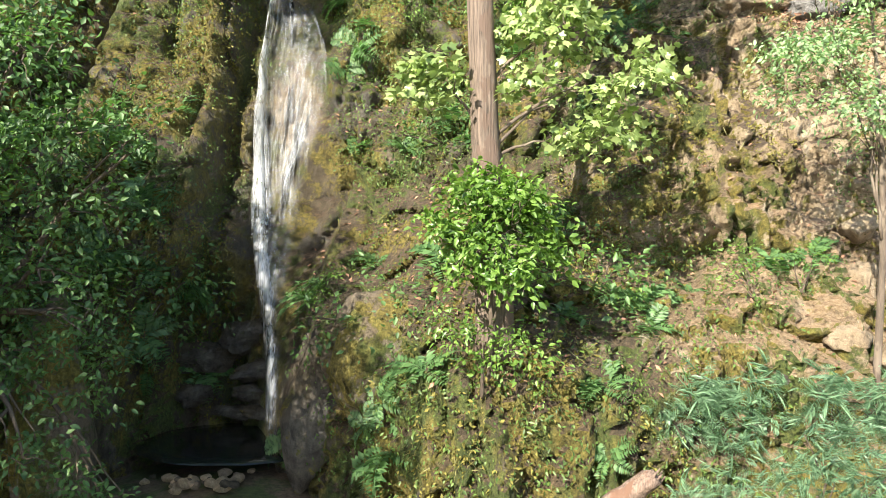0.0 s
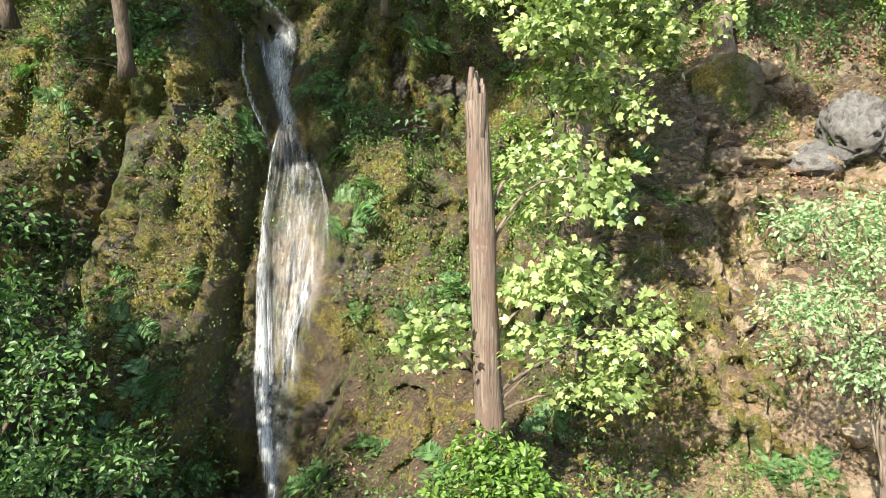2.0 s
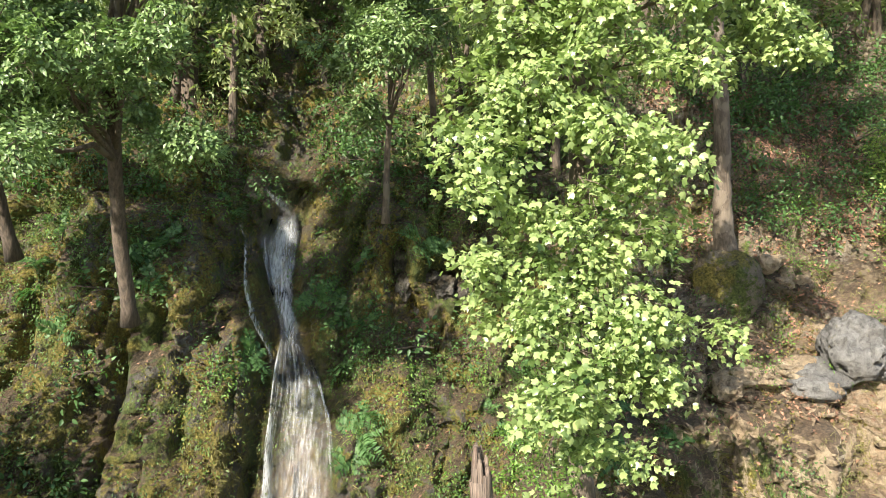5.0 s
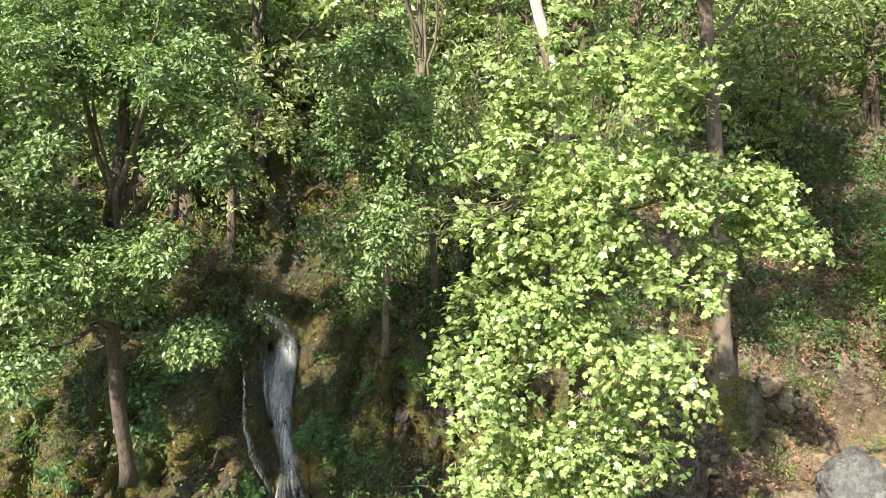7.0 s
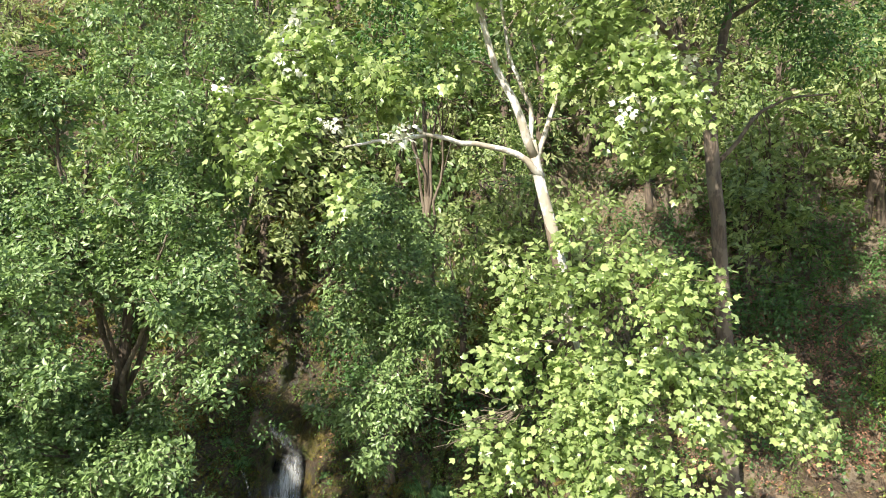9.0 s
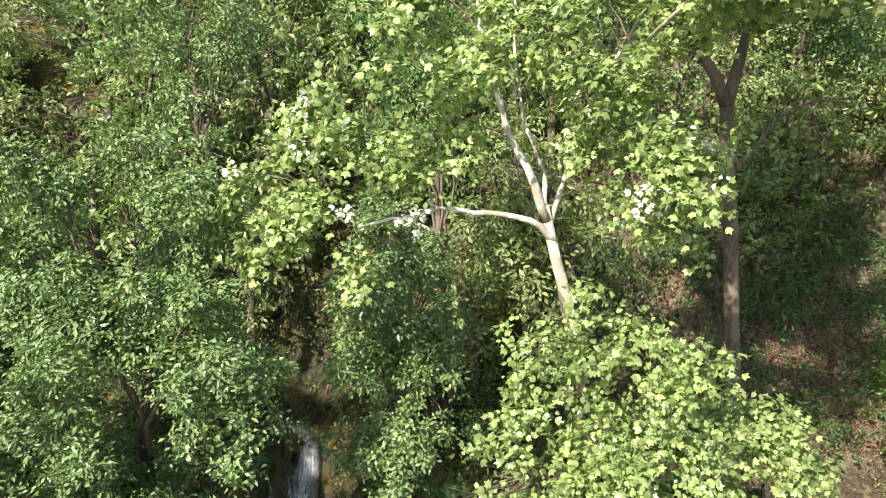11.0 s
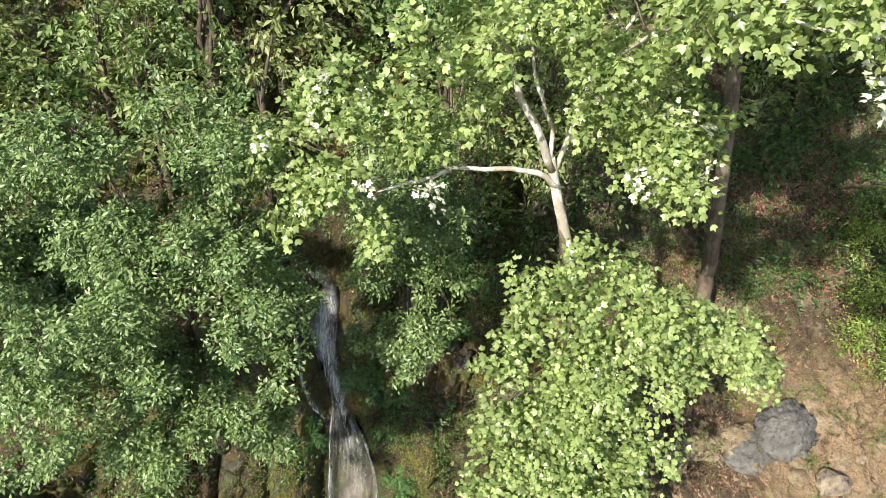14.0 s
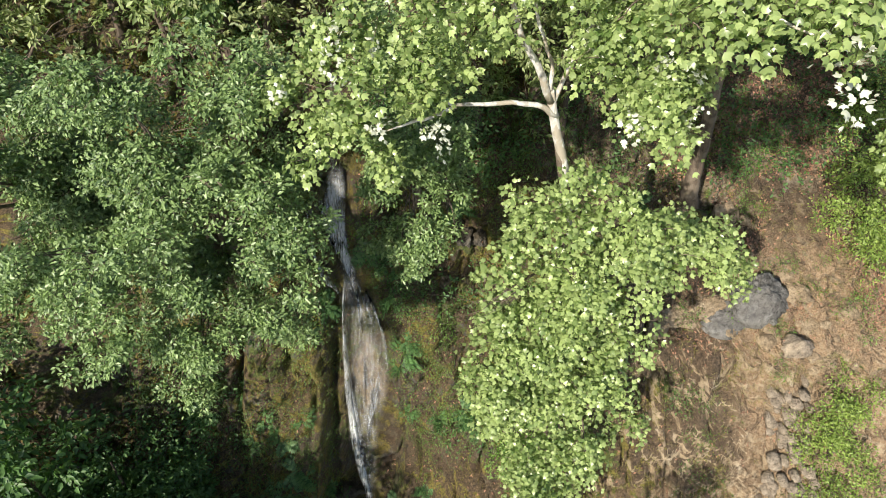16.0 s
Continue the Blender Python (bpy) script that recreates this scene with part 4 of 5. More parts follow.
    grow_tree("evergreen_oak", [(-7.9, 18.2, 12.2), (-7.85, 17.5, 14.2), (-7.6, 16.6, 16.4), (-7.0, 15.4, 19.0), (-6.4, 14.8, 22.0)], [0.19, 0.17, 0.15, 0.13, 0.09], thinned(lumpy(big, 36, 5, 0.8, 0.5), GLADES), OAK_LEAF, OAK_BLADE, 0.125, 235, DARK_BARK,
              "leaning evergreen oak with a dense dark green crown over the fall", "tree", seed=34, per=9, spread=0.15, every=15, limb_bark=BROWN_BARK, core=0.66, droop=0.15, gaps=0.46)
    side = fill(-11.8, 15.5, 19.6, 3.2, 2.8, 5.0, 10, 1.25, 38) + fill(-11.8, 15.3, 19.6, 3.5, 3.2, 5.4, 40, 0.75, 37)
    side = [c for c in side if c[2] - c[3] > 16.0 and (c[3] > 0.95 or value_noise(np.array(c[:3]) * 0.45, 35) > 0.40)]
    grow_tree("evergreen_oak", [(-11.6, 19.6, 13.8), (-11.7, 18.6, 16.4), (-11.6, 17.0, 19.0), (-11.4, 15.8, 22.0)], [0.18, 0.16, 0.14, 0.09], thinned(lumpy(side, 40, 5, 0.8, 0.5), GLADES), OAK_LEAF, OAK_BLADE, 0.13, 225, DARK_BARK,
              "evergreen oak with grey trunk on the cliff shoulder", "tree", seed=39, per=9, spread=0.15, every=15, limb_bark=BROWN_BARK, core=0.66, droop=0.15, gaps=0.46)
    mid = [(-1.8, 15.8, 20.3, 0.98), (-1, 15.8, 20.9, 0.85), (-2.1, 15.8, 18.5, 0.67), (-1.5, 15.8, 17.9, 0.85), (-1, 15.8, 18.8, 0.73), (-1.9, 15.8, 17, 0.55), (-0.7, 15.8, 19.9, 0.55),
           (-1.8, 15.9, 21.9, 0.85), (-1.1, 16.2, 22.4, 0.73), (-1.4, 17.5, 19.4, 1.0), (-1.2, 18.0, 21.4, 1.1), (-0.6, 19.6, 20.4, 1.2), (-1.6, 19.5, 22.6, 1.2)]
    grow_tree("young_oak", [(-1.8, 21.7, 14.8), (-1.75, 21.5, 16.6), (-1.6, 21.0, 18.2), (-1.5, 19.6, 20.0), (-1.3, 18.0, 21.8)], [0.11, 0.09, 0.08, 0.07, 0.05], thinned(lumpy(mid, 46, 5, 0.8, 0.5), GLADES), OAK_LEAF, OAK_BLADE, 0.13, 225, BROWN_BARK,
              "thin young oak rooted on the cliff edge beside the fall", "tree", seed=45, per=9, spread=0.15, every=8, core=0.6, gaps=0.46)


evergreens()


def gully_trees():
    pale = fill(-0.8, 18.6, 27.2, 1.6, 1.5, 1.8, 12, 0.8, 47, False)
    grow_tree("slender_tree", [(-0.3, 23.6, 16.6), (-0.45, 22.0, 19.0), (-0.62, 20.2, 22.3), (-0.75, 19.6, 26.5)], [0.11, 0.10, 0.09, 0.05], pale, BROAD_LEAF, OVAL, 0.15, 60, BROWN_BARK,
              "slender brown-barked tree on the edge above the cliff", "tree", seed=48, per=8, every=3)
    red = fill(-8.6, 24.6, 28.4, 2.4, 2.0, 2.4, 14, 1.1, 49, False)
    grow_tree("dark_tree", [(-8.7, 25.0, 17.0), (-8.75, 25.0, 20.0), (-8.7, 24.9, 23.5), (-8.6, 24.8, 27.0)], [0.36, 0.30, 0.27, 0.2], red, OAK_LEAF, NARROW, 0.17, 60, DARK_BARK,
              "dark reddish trunk rising behind the evergreen crowns", "tree", seed=50, per=9, every=3)


gully_trees()


# ---------------------------------------------------------------- near trees and bushes low down
def low_growth():
    near = [(-5, 9, 5, 0.76), (-4.4, 9.2, 5.4, 0.49), (-4.1, 9.3, 5, 0.45), (-5, 9, 3.8, 0.83), (-4.4, 9, 4.1, 0.56), (-5, 9, 2.9, 0.69), (-4.3, 9, 2.9, 0.49), (-5, 9, 1.9, 0.76), (-4.4, 9, 2.2, 0.49),
            (-4.9, 8.5, 1.1, 0.52), (-5, 9, 6, 0.6), (-5.3, 9, 6.6, 0.6), (-5.9, 9.2, 7.4, 0.8), (-6.2, 9.2, 6.0, 0.9), (-6.2, 9, 4.4, 0.9), (-6.2, 9, 2.8, 0.9), (-6.0, 9, 1.2, 0.8), (-6.4, 9.4, 8.6, 0.7), (-6.8, 9.6, 9.4, 0.6), (-4.6, 9.6, 0.5, 0.6)]
    grow_tree("alder_tree", [(-6.4, 9.8, -1.4), (-6.3, 9.7, 2.0), (-6.2, 9.5, 5.0), (-6.5, 9.5, 8.6)], [0.16, 0.13, 0.1, 0.04], lumpy(near, 52, 3), BROAD_LEAF, OVAL, 0.105, 95, DARK_BARK,
              "leafy dark green alder standing in the shade of the gorge", "tree", seed=51, per=9, every=6)
    bush = [(0.7, 11.3, 4, 0.95), (0.1, 11.3, 3.8, 0.55), (1.4, 11.3, 3.7, 0.55), (0.9, 11.3, 4.5, 0.5), (0.4, 11.2, 4.4, 0.5), (1.2, 11.1, 4.3, 0.5), (0.9, 10.9, 3.4, 0.5), (0.3, 11.0, 3.3, 0.4)]
    grow_tree("laurel_bush", [(0.75, 11.7, 1.6), (0.75, 11.5, 2.6), (0.75, 11.4, 3.6)], [0.05, 0.045, 0.03], lumpy(bush, 56, 4), SHRUB_LEAF, OVAL, 0.135, 150, DARK_BARK,
              "round bright green broad-leaved bush below the broken trunk", "bush", seed=55, per=8, every=7, droop=0.0, spread=0.16)
    ivy = [(1.4, 14.6, 10.2, 0.55), (1.9, 14.8, 11.2, 0.6), (2.3, 15, 12.3, 0.5), (1.2, 14.4, 9.2, 0.6), (2.0, 14.6, 9.6, 0.6), (2.5, 15.0, 13.3, 0.4), (1.7, 14.8, 8.4, 0.6), (2.6, 15, 14.4, 0.35)]
    grow_tree("climbing_ivy", [(2.2, 15.9, 7.8), (2.2, 15.4, 9.4), (2.4, 15.2, 11.6), (2.6, 15.2, 14.0)], [0.04, 0.035, 0.03, 0.015], ivy, SHRUB_LEAF, OVAL, 0.085, 190, DARK_BARK,
              "fresh green ivy climbing beside a tree trunk", "ivy", seed=58, per=8, every=2, spread=0.18, twiggy=False)
    low = [(0.35, 11.0, 2.35, 0.35), (0.6, 10.9, 2.1, 0.3), (1.0, 10.9, 2.2, 0.3), (0.2, 11.0, 2.6, 0.3), (1.3, 10.95, 2.15, 0.3)]
    grow_tree("small_bush", [(0.6, 11.3, 1.4), (0.6, 11.1, 1.9), (0.6, 11.0, 2.3)], [0.03, 0.025, 0.015], low, SHRUB_LEAF, OVAL, 0.10, 130, DARK_BARK, "low green bush spreading over the mossy bank", "bush", seed=57, per=8, every=2)
    right = [(6, 12, 7.9, 0.65), (6.6, 12, 7.6, 0.74), (6.1, 12, 7.1, 0.5), (6.8, 12, 6.7, 0.74), (6.3, 12, 6.3, 0.6), (7, 12, 5.9, 0.56), (5.7, 12, 6.9, 0.3), (7, 12, 8.2, 0.56), (7.6, 12, 7.2, 0.7), (7.7, 12.2, 6.2, 0.6), (7.8, 12, 8.4, 0.6), (5.9, 12, 8.6, 0.35)]
    grow_tree("pale_sapling", [(7.6, 12.9, 0.8), (7.5, 12.5, 3.5), (7.3, 12.2, 6.0), (7.0, 12.1, 8.2)], [0.07, 0.055, 0.04, 0.015], lumpy(right, 60, 3, 0.8, 0.6), PALE_LEAF, OVAL, 0.11, 115, BROWN_BARK,
              "airy pale green sapling with open sprays of leaves", "tree", seed=59, per=8, spread=0.26, every=7, droop=0.0, twiggy=False)


low_growth()


# ---------------------------------------------------------------- water
def smooth_y(x, z):
    return sum(cliff_y(x + dx, z + dz) for dx in (-0.12, 0, 0.12) for dz in (-0.25, 0, 0.25)) / 9


def ribbon(buf, line, widths, lift, columns, rng, rough=0.03, fine=0.1):
    """A sheet of water down the face, along (x, z) points."""
    q = np.array(line, float)
    run = np.concatenate([[0], np.cumsum(np.linalg.norm(np.diff(q, axis=0), axis=1))])
    t = np.arange(0, run[-1], fine)
    cx, cz, w = np.interp(t, run, q[:, 0]), np.interp(t, run, q[:, 1]), np.interp(t, run, widths)
    u = np.linspace(-0.5, 0.5, columns)
    x = cx[:, None] + u[None] * w[:, None] + rough * (fbm(np.stack([u[None] * 3 + 0 * cx[:, None], cz[:, None] * 0.5 + 0 * u[None], 0 * x_like(cx, u)], -1), int(rng.integers(99)), 3) - 0.5) * 4
    z = np.repeat(cz[:, None], columns, 1)
    y = smooth_y(x, z) - lift * (1 - (2 * np.abs(u)[None]) ** 3) - rough * value_noise(np.stack([x * 9, z * 0.8, 0 * x], -1), 7) * 2
    k = np.arange(x.size).reshape(x.shape)
    quads = np.stack([k[:-1, :-1], k[1:, :-1], k[1:, 1:], k[:-1, 1:]], -1).reshape(-1, 4)
    buf.add(np.stack([x, y, z], -1).reshape(-1, 3), None, quads)
    soft = np.minimum(1, np.minimum(np.arange(len(t)), np.arange(len(t))[::-1]) / 12)
    return ((1 - (2 * np.abs(u)[None]) ** 2) * soft[:, None]).ravel()


def x_like(a, b):
    return a[:, None] + b[None]


def edge_lines(z):
    """Left and right edge of the falling water at each height."""
    left = np.interp(z, [0, 3.4, 6, 8.5, 9.9, 10.4, 11.4, 11.9, 12.4, 13.4, 14.3, 15.2], [-4.0, -4.45, -4.85, -4.95, -4.98, -4.95, -4.88, -4.9, -5.1, -5.45, -5.65, -5.55])
    right = np.interp(z, [0, 3.4, 5.3, 6.4, 7.3, 8.0, 8.7, 9.5, 10.4, 11.1, 11.6, 12.3, 13.4, 14.5, 15.2], [-3.55, -3.7, -3.45, -3.1, -2.95, -2.9, -3.05, -3.25, -3.6, -4.05, -4.4, -4.6, -4.72, -4.72, -4.75])
    return left, right


def waterfall():
    rng = np.random.default_rng(61)
    root = thing("waterfall", (-3.8, 16.6, -0.9), "tall thin white waterfall sliding down the mossy cliff", "waterfall")
    off = np.array((3.8, -16.6, 0.9))

    def piece(name, mat, strips, label=""):
        b = Buffer()
        soft = [ribbon(b, line, widths, lift, cols, rng, rough) for line, widths, lift, cols, rough in strips]
        b.verts = [v + off for v in b.verts]
        mesh = b.mesh(name, mat)
        mesh.attributes.new("edge", "FLOAT", "POINT").data.foreach_set("value", np.concatenate(soft).astype(np.float32))
        return part(name, mesh, root, label)

    def strand(u0, u1, z0, z1, width, lift=0.25, wander=0.05):
        """One thread of water keeping its share of the way across, swaying a little."""
        z = np.linspace(z0, z1, 9)
        l, r = edge_lines(z)
        u = np.linspace(u0, u1, 9) + wander * np.cumsum(rng.normal(size=9)) / 3
        return list(zip(l + (r - l) * (1 - np.abs(1 - np.abs(u))), z)), [width * 0.5] + [width * (0.7 + 0.6 * rng.random()) for _ in range(7)] + [width * 0.6], lift, 4, 0.012

    piece("chute", THICK_WATER, [([(-6.1, 16.5), (-5.7, 15.9), (-5.3, 15.45), (-5.05, 15.2), (-5.0, 14.8)], [0.22, 0.3, 0.42, 0.55, 0.6], 0.42, 8, 0.03),
                                 ([(-5.3, 15.35), (-5.0, 15.15), (-4.88, 14.6), (-4.88, 13.8)], [0.34, 0.42, 0.36, 0.2], 0.46, 8, 0.03)], "white water sliding over the lip")
    piece("upper_fall", CURTAIN_WATER, [([(-5.15, 15.4), (-5.15, 14.4), (-5.1, 13.4), (-4.85, 12.3), (-4.62, 11.7), (-4.45, 11.0)], [0.9, 1.0, 0.8, 0.6, 0.7, 1.0], 0.2, 14, 0.03), ([(-5.1, 15.3), (-5.1, 14.3), (-5.05, 13.3), (-4.85, 12.3), (-4.6, 11.5)], [0.6, 0.85, 0.7, 0.5, 0.6], 0.32, 12, 0.03)], "lacy curtain of water below the lip")
    piece("core", THICK_WATER, [([(-5.05, 13.9), (-5.0, 13.1), (-4.83, 12.4), (-4.65, 11.8), (-4.5, 11.4), (-4.35, 11.0)], [0.14, 0.30, 0.40, 0.46, 0.46, 0.3], 0.36, 10, 0.02)], "dense white core where the water narrows")
    piece("main_jet", THICK_WATER, [([(-4.75, 11.7), (-4.88, 10.7), (-4.9, 9.9), (-4.86, 8.6), (-4.80, 7.0), (-4.76, 6.0), (-4.66, 4.7), (-4.36, 3.2), (-4.05, 1.6), (-3.85, 0.3), (-3.8, -0.8)],
                                     [0.14, 0.18, 0.20, 0.24, 0.30, 0.36, 0.48, 0.56, 0.56, 0.55, 0.55], 0.34, 12, 0.02),
                                    ([(-4.8, 6.6), (-4.5, 4.2), (-4.1, 2.2), (-3.85, 0.4), (-3.8, -0.6)], [0.1, 0.3, 0.4, 0.36, 0.3], 0.42, 8, 0.02)], "dense white falling jet")
    piece("veil", THIN_WATER, [([(-4.4, 11.2), (-4.2, 10.2), (-3.95, 8.8), (-3.9, 7.6), (-4.0, 6.4), (-4.1, 5.2), (-4.1, 3.8), (-3.95, 2.0)], [0.8, 1.3, 1.75, 1.9, 1.6, 1.2, 0.9, 0.6], 0.2, 26, 0.03), ([(-4.8, 12.9), (-4.65, 12.0), (-4.5, 11.2), (-4.3, 10.3)], [0.45, 0.55, 0.8, 1.1], 0.34, 16, 0.03)], "thin veil of water over pale stone")
    lines = []
    for _ in range(26):                       # lace of the upper curtain
        u = rng.random()
        lines.append(strand(u, 0.5 + 0.6 * (u - 0.5), 15.2 - 0.5 * rng.random(), 11.9 + 1.0 * rng.random(), 0.05 + 0.04 * rng.random()))
    for _ in range(6):                        # bright edges of the upper curtain
        u = 0.05 if rng.random() < 0.5 else 0.95
        lines.append(strand(u, u, 15.0, 12.6, 0.06, wander=0.02))
    for _ in range(18):                       # threads fanning over the bulge
        u = rng.random()
        lines.append(strand(0.5 + 0.7 * (u - 0.5), u, 11.9 - 0.4 * rng.random(), 8.2 + 2.2 * rng.random(), 0.03 + 0.035 * rng.random()))
    for _ in range(7):                        # bright stream in the middle
        lines.append(strand(0.52 + 0.1 * rng.random(), 0.36 + 0.06 * rng.random(), 11.9, 8.9 + 0.8 * rng.random(), 0.06 + 0.03 * rng.random(), wander=0.03))
    for _ in range(5):                        # threads along the open edge
        lines.append(strand(0.9 + 0.1 * rng.random(), 0.88 + 0.12 * rng.random(), 11.6 - rng.random(), 7.2 + 1.6 * rng.random(), 0.035, wander=0.04))
    for _ in range(15):                       # thin threads over the pale stone
        u = 0.25 + 0.7 * rng.random()
        top = 9.4 - 1.8 * rng.random()
        lines.append(strand(u, 0.3 + 0.6 * (u - 0.3), top, top - 1.6 - 1.8 * rng.random(), 0.025 + 0.03 * rng.random()))
    for _ in range(9):                        # two gathered runs lower down
        u = 0.62 + 0.12 * rng.normal() * 0.5
        lines.append(strand(u, 0.5, 7.4 - 0.6 * rng.random(), 4.2 + 0.9 * rng.random(), 0.07, wander=0.05))
    for _ in range(14):                       # loose threads beside the jet
        u = 0.4 * rng.random()
        lines.append(strand(u * 0.3, u, 8.0 - 2.5 * rng.random(), 0.6 + 2.0 * rng.random(), 0.05))
    tagged(piece("strand", STRAND_WATER, lines), kind="stuff")
    piece("trickle", THICK_WATER, [([(-6.45, 15.3), (-6.2, 14.5), (-5.92, 13.6), (-5.5, 12.2), (-5.1, 11.1), (-4.93, 10.3)], [0.09, 0.11, 0.12, 0.12, 0.11, 0.10], 0.3, 5, 0.02),
                                    ([(-6.40, 15.2), (-5.95, 13.7), (-5.45, 12.0), (-5.08, 11.0)], [0.06, 0.06, 0.06, 0.06], 0.33, 4, 0.02)])


waterfall()

# ---------------------------------------------------------------- rocks
def rock(name, place, radii, seed, mat, label, category="rock", group="", cuts=9, turn=0.0, rough=0.10, levels=4, boxy=False):
    """A boulder: a ball cut by flat faces, then weathered."""
    rng = np.random.default_rng(seed)
    bm = bmesh.new()
    bmesh.ops.create_icosphere(bm, subdivisions=levels, radius=1.0)
    v = np.array([q.co[:] for q in bm.verts])
    if boxy:
        v = v / ((np.abs(v) ** 7).sum(1, keepdims=True) ** (1 / 7)) * 0.9
    for _ in range(cuts):
        n = unit(rng.normal(size=3))
        d = 0.55 + 0.3 * rng.random()
        over = np.maximum(v @ n - d, 0)
        v = v - over[:, None] * n * 0.92
    v = v * (1 + rough * (fbm(v * 2.2 + seed, seed, 5) - 0.5)[:, None] * 2 - 0.5 * rough * (np.abs(fbm(v * 3.1 + seed, seed + 9, 4) - 0.5) < 0.03)[:, None])
    v = v * radii
    c, s = math.cos(turn), math.sin(turn)
    v = v @ np.array([(c, s, 0), (-s, c, 0), (0, 0, 1)])
    for q, p in zip(bm.verts, v):
        q.co = p
    for f in bm.faces:
        f.smooth = True
    mesh = bpy.data.meshes.new(name)
    bm.to_mesh(mesh)
    bm.free()
    mesh.materials.append(mat)
    ob = new(name, mesh)
    ob.location = place
    return tagged(ob, label, category, group)


def face(x, z, out=0.0):
    p, n = on_cliff(np.array([x]), np.array([z]), out)
    return p[0], n[0]


def rocks():
    rock("boulder", (11.6, 20.55, 11.15), (1.35, 1.1, 1.3), 3, PLAIN_BOULDER, "large grey boulder on the edge of the terrace", "boulder", cuts=14, turn=0.3, rough=0.34, levels=5)
    rock("mossy_knob", (8.75, 22.7, 12.7), (1.25, 1.0, 1.35), 5, MOSSY_ROCK, "mossy rock knob gripped by the roots of a tree", "rock", cuts=6, rough=0.2)
    for k, (x, y, z, r) in enumerate([(10.3, 23.2, 13.5, 0.45), (10.9, 23.4, 13.1, 0.42), (11.4, 23.3, 12.9, 0.38), (10.6, 22.9, 12.9, 0.3)]):
        rock("pale_stone", (x, y, z), (r, r * 0.8, r * 0.8), 20 + k, SANDSTONE, "pale angular stone lying on the leafy slope", "stone", "stones on the slope", boxy=True, rough=0.25, cuts=10, turn=k)
    rock("sandstone_block", face(12.9, 9.6, 0.3)[0], (0.72, 0.6, 0.62), 31, STEP_STONE, "pale sandstone block bedded in the orange ledge", "rock", cuts=14, turn=0.5, rough=0.2)
    rock("boulder_flank", (10.35, 20.2, 10.35), (1.15, 0.8, 0.62), 33, PLAIN_BOULDER, "low grey rock shoulder beside the large boulder", "rock", cuts=12, turn=-0.3, rough=0.3)
    # bare grey tufa standing in the caves beside the fall
    caves = np.array([(-1.45, 13.75, 0.34, 0.55), (-1.25, 12.9, 0.36, 0.5), (-0.95, 12.1, 0.3, 0.6), (0.05, 12.75, 0.5, 0.42), (0.6, 12.55, 0.42, 0.5), (-0.35, 13.05, 0.3, 0.3), (-0.8, 11.2, 0.24, 0.6)])
    for k, p in enumerate(on_cliff(caves[:, 0], caves[:, 1], 0.06)[0]):
        rock("tufa_block", p, (caves[k, 2], 0.4, caves[k, 3]), 220 + k, BOULDER_ROCK, "bare grey pitted tufa in a hollow of the cliff", "rock", "grey tufa in the hollows", cuts=14, rough=0.5, turn=0.5 * k)
    lip = face(-6.15, 15.85, 0.05)[0]
    rock("lip_rock", lip, (0.42, 0.5, 0.62), 229, MOSSY_ROCK, "dark wet mossy rock dividing the water at the lip", "rock", cuts=9, rough=0.3)
    # stones bedded in the open ground beside the boulder
    rng = np.random.default_rng(6)
    spots = np.array([(11.3 + 4.2 * rng.random(), 8.3 + 3.4 * rng.random()) for _ in range(20)])
    for k, p in enumerate(on_cliff(spots[:, 0], spots[:, 1], -0.06)[0]):
        w = 0.2 + 0.45 * rng.random() ** 2
        rock("bedded_stone", p, (w, w * 0.75, w * 0.55), 230 + k, SANDSTONE, "pale cracked stone bedded in orange earth", "stone", "stones beside the boulder", rough=0.4, cuts=12, turn=2 * rng.random(), levels=3)
    # rows of flat stones: the steps of the rising path
    rng = np.random.default_rng(8)
    rows = []
    for k in range(13):
        z, x = 4.3 + 0.31 * k, 11.6 + 0.2 * rng.random() + 0.03 * k
        while x < 13.5 + 0.2 * rng.random():
            w = 0.11 + 0.17 * rng.random()
            rows.append((x + w, z + 0.06 * rng.normal(), w))
            x += 2 * w + 0.03
    rows = np.array(rows)
    for k, p in enumerate(on_cliff(rows[:, 0], rows[:, 1], 0.2)[0]):
        w = rows[k, 2]
        rock("path_stone", p, (w, 0.30 + 0.06 * rng.random(), 0.12 + 0.03 * rng.random()), 60 + k, STEP_STONE, "flat pale stone laid as a step of the earth path", "stone", "steps of the path", boxy=True, rough=0.1, cuts=3, turn=0.12 * rng.normal(), levels=2)
    # bedding slabs at the foot of the right wall
    spots = np.array([(6.8 + 2.4 * rng.random(), 1.8 + 2.8 * rng.random()) for _ in range(11)])
    for k, p in enumerate(on_cliff(spots[:, 0], spots[:, 1], -0.12)[0]):
        w = 0.3 + 0.5 * rng.random() ** 2
        rock("slab", p, (w, w * 0.9, 0.22 + 0.2 * rng.random()), 100 + k, SANDSTONE, "pale broken sandstone slab on the bank", "stone", "slabs on the bank", boxy=True, rough=0.3, cuts=12, turn=1.2 * rng.normal(), levels=3)
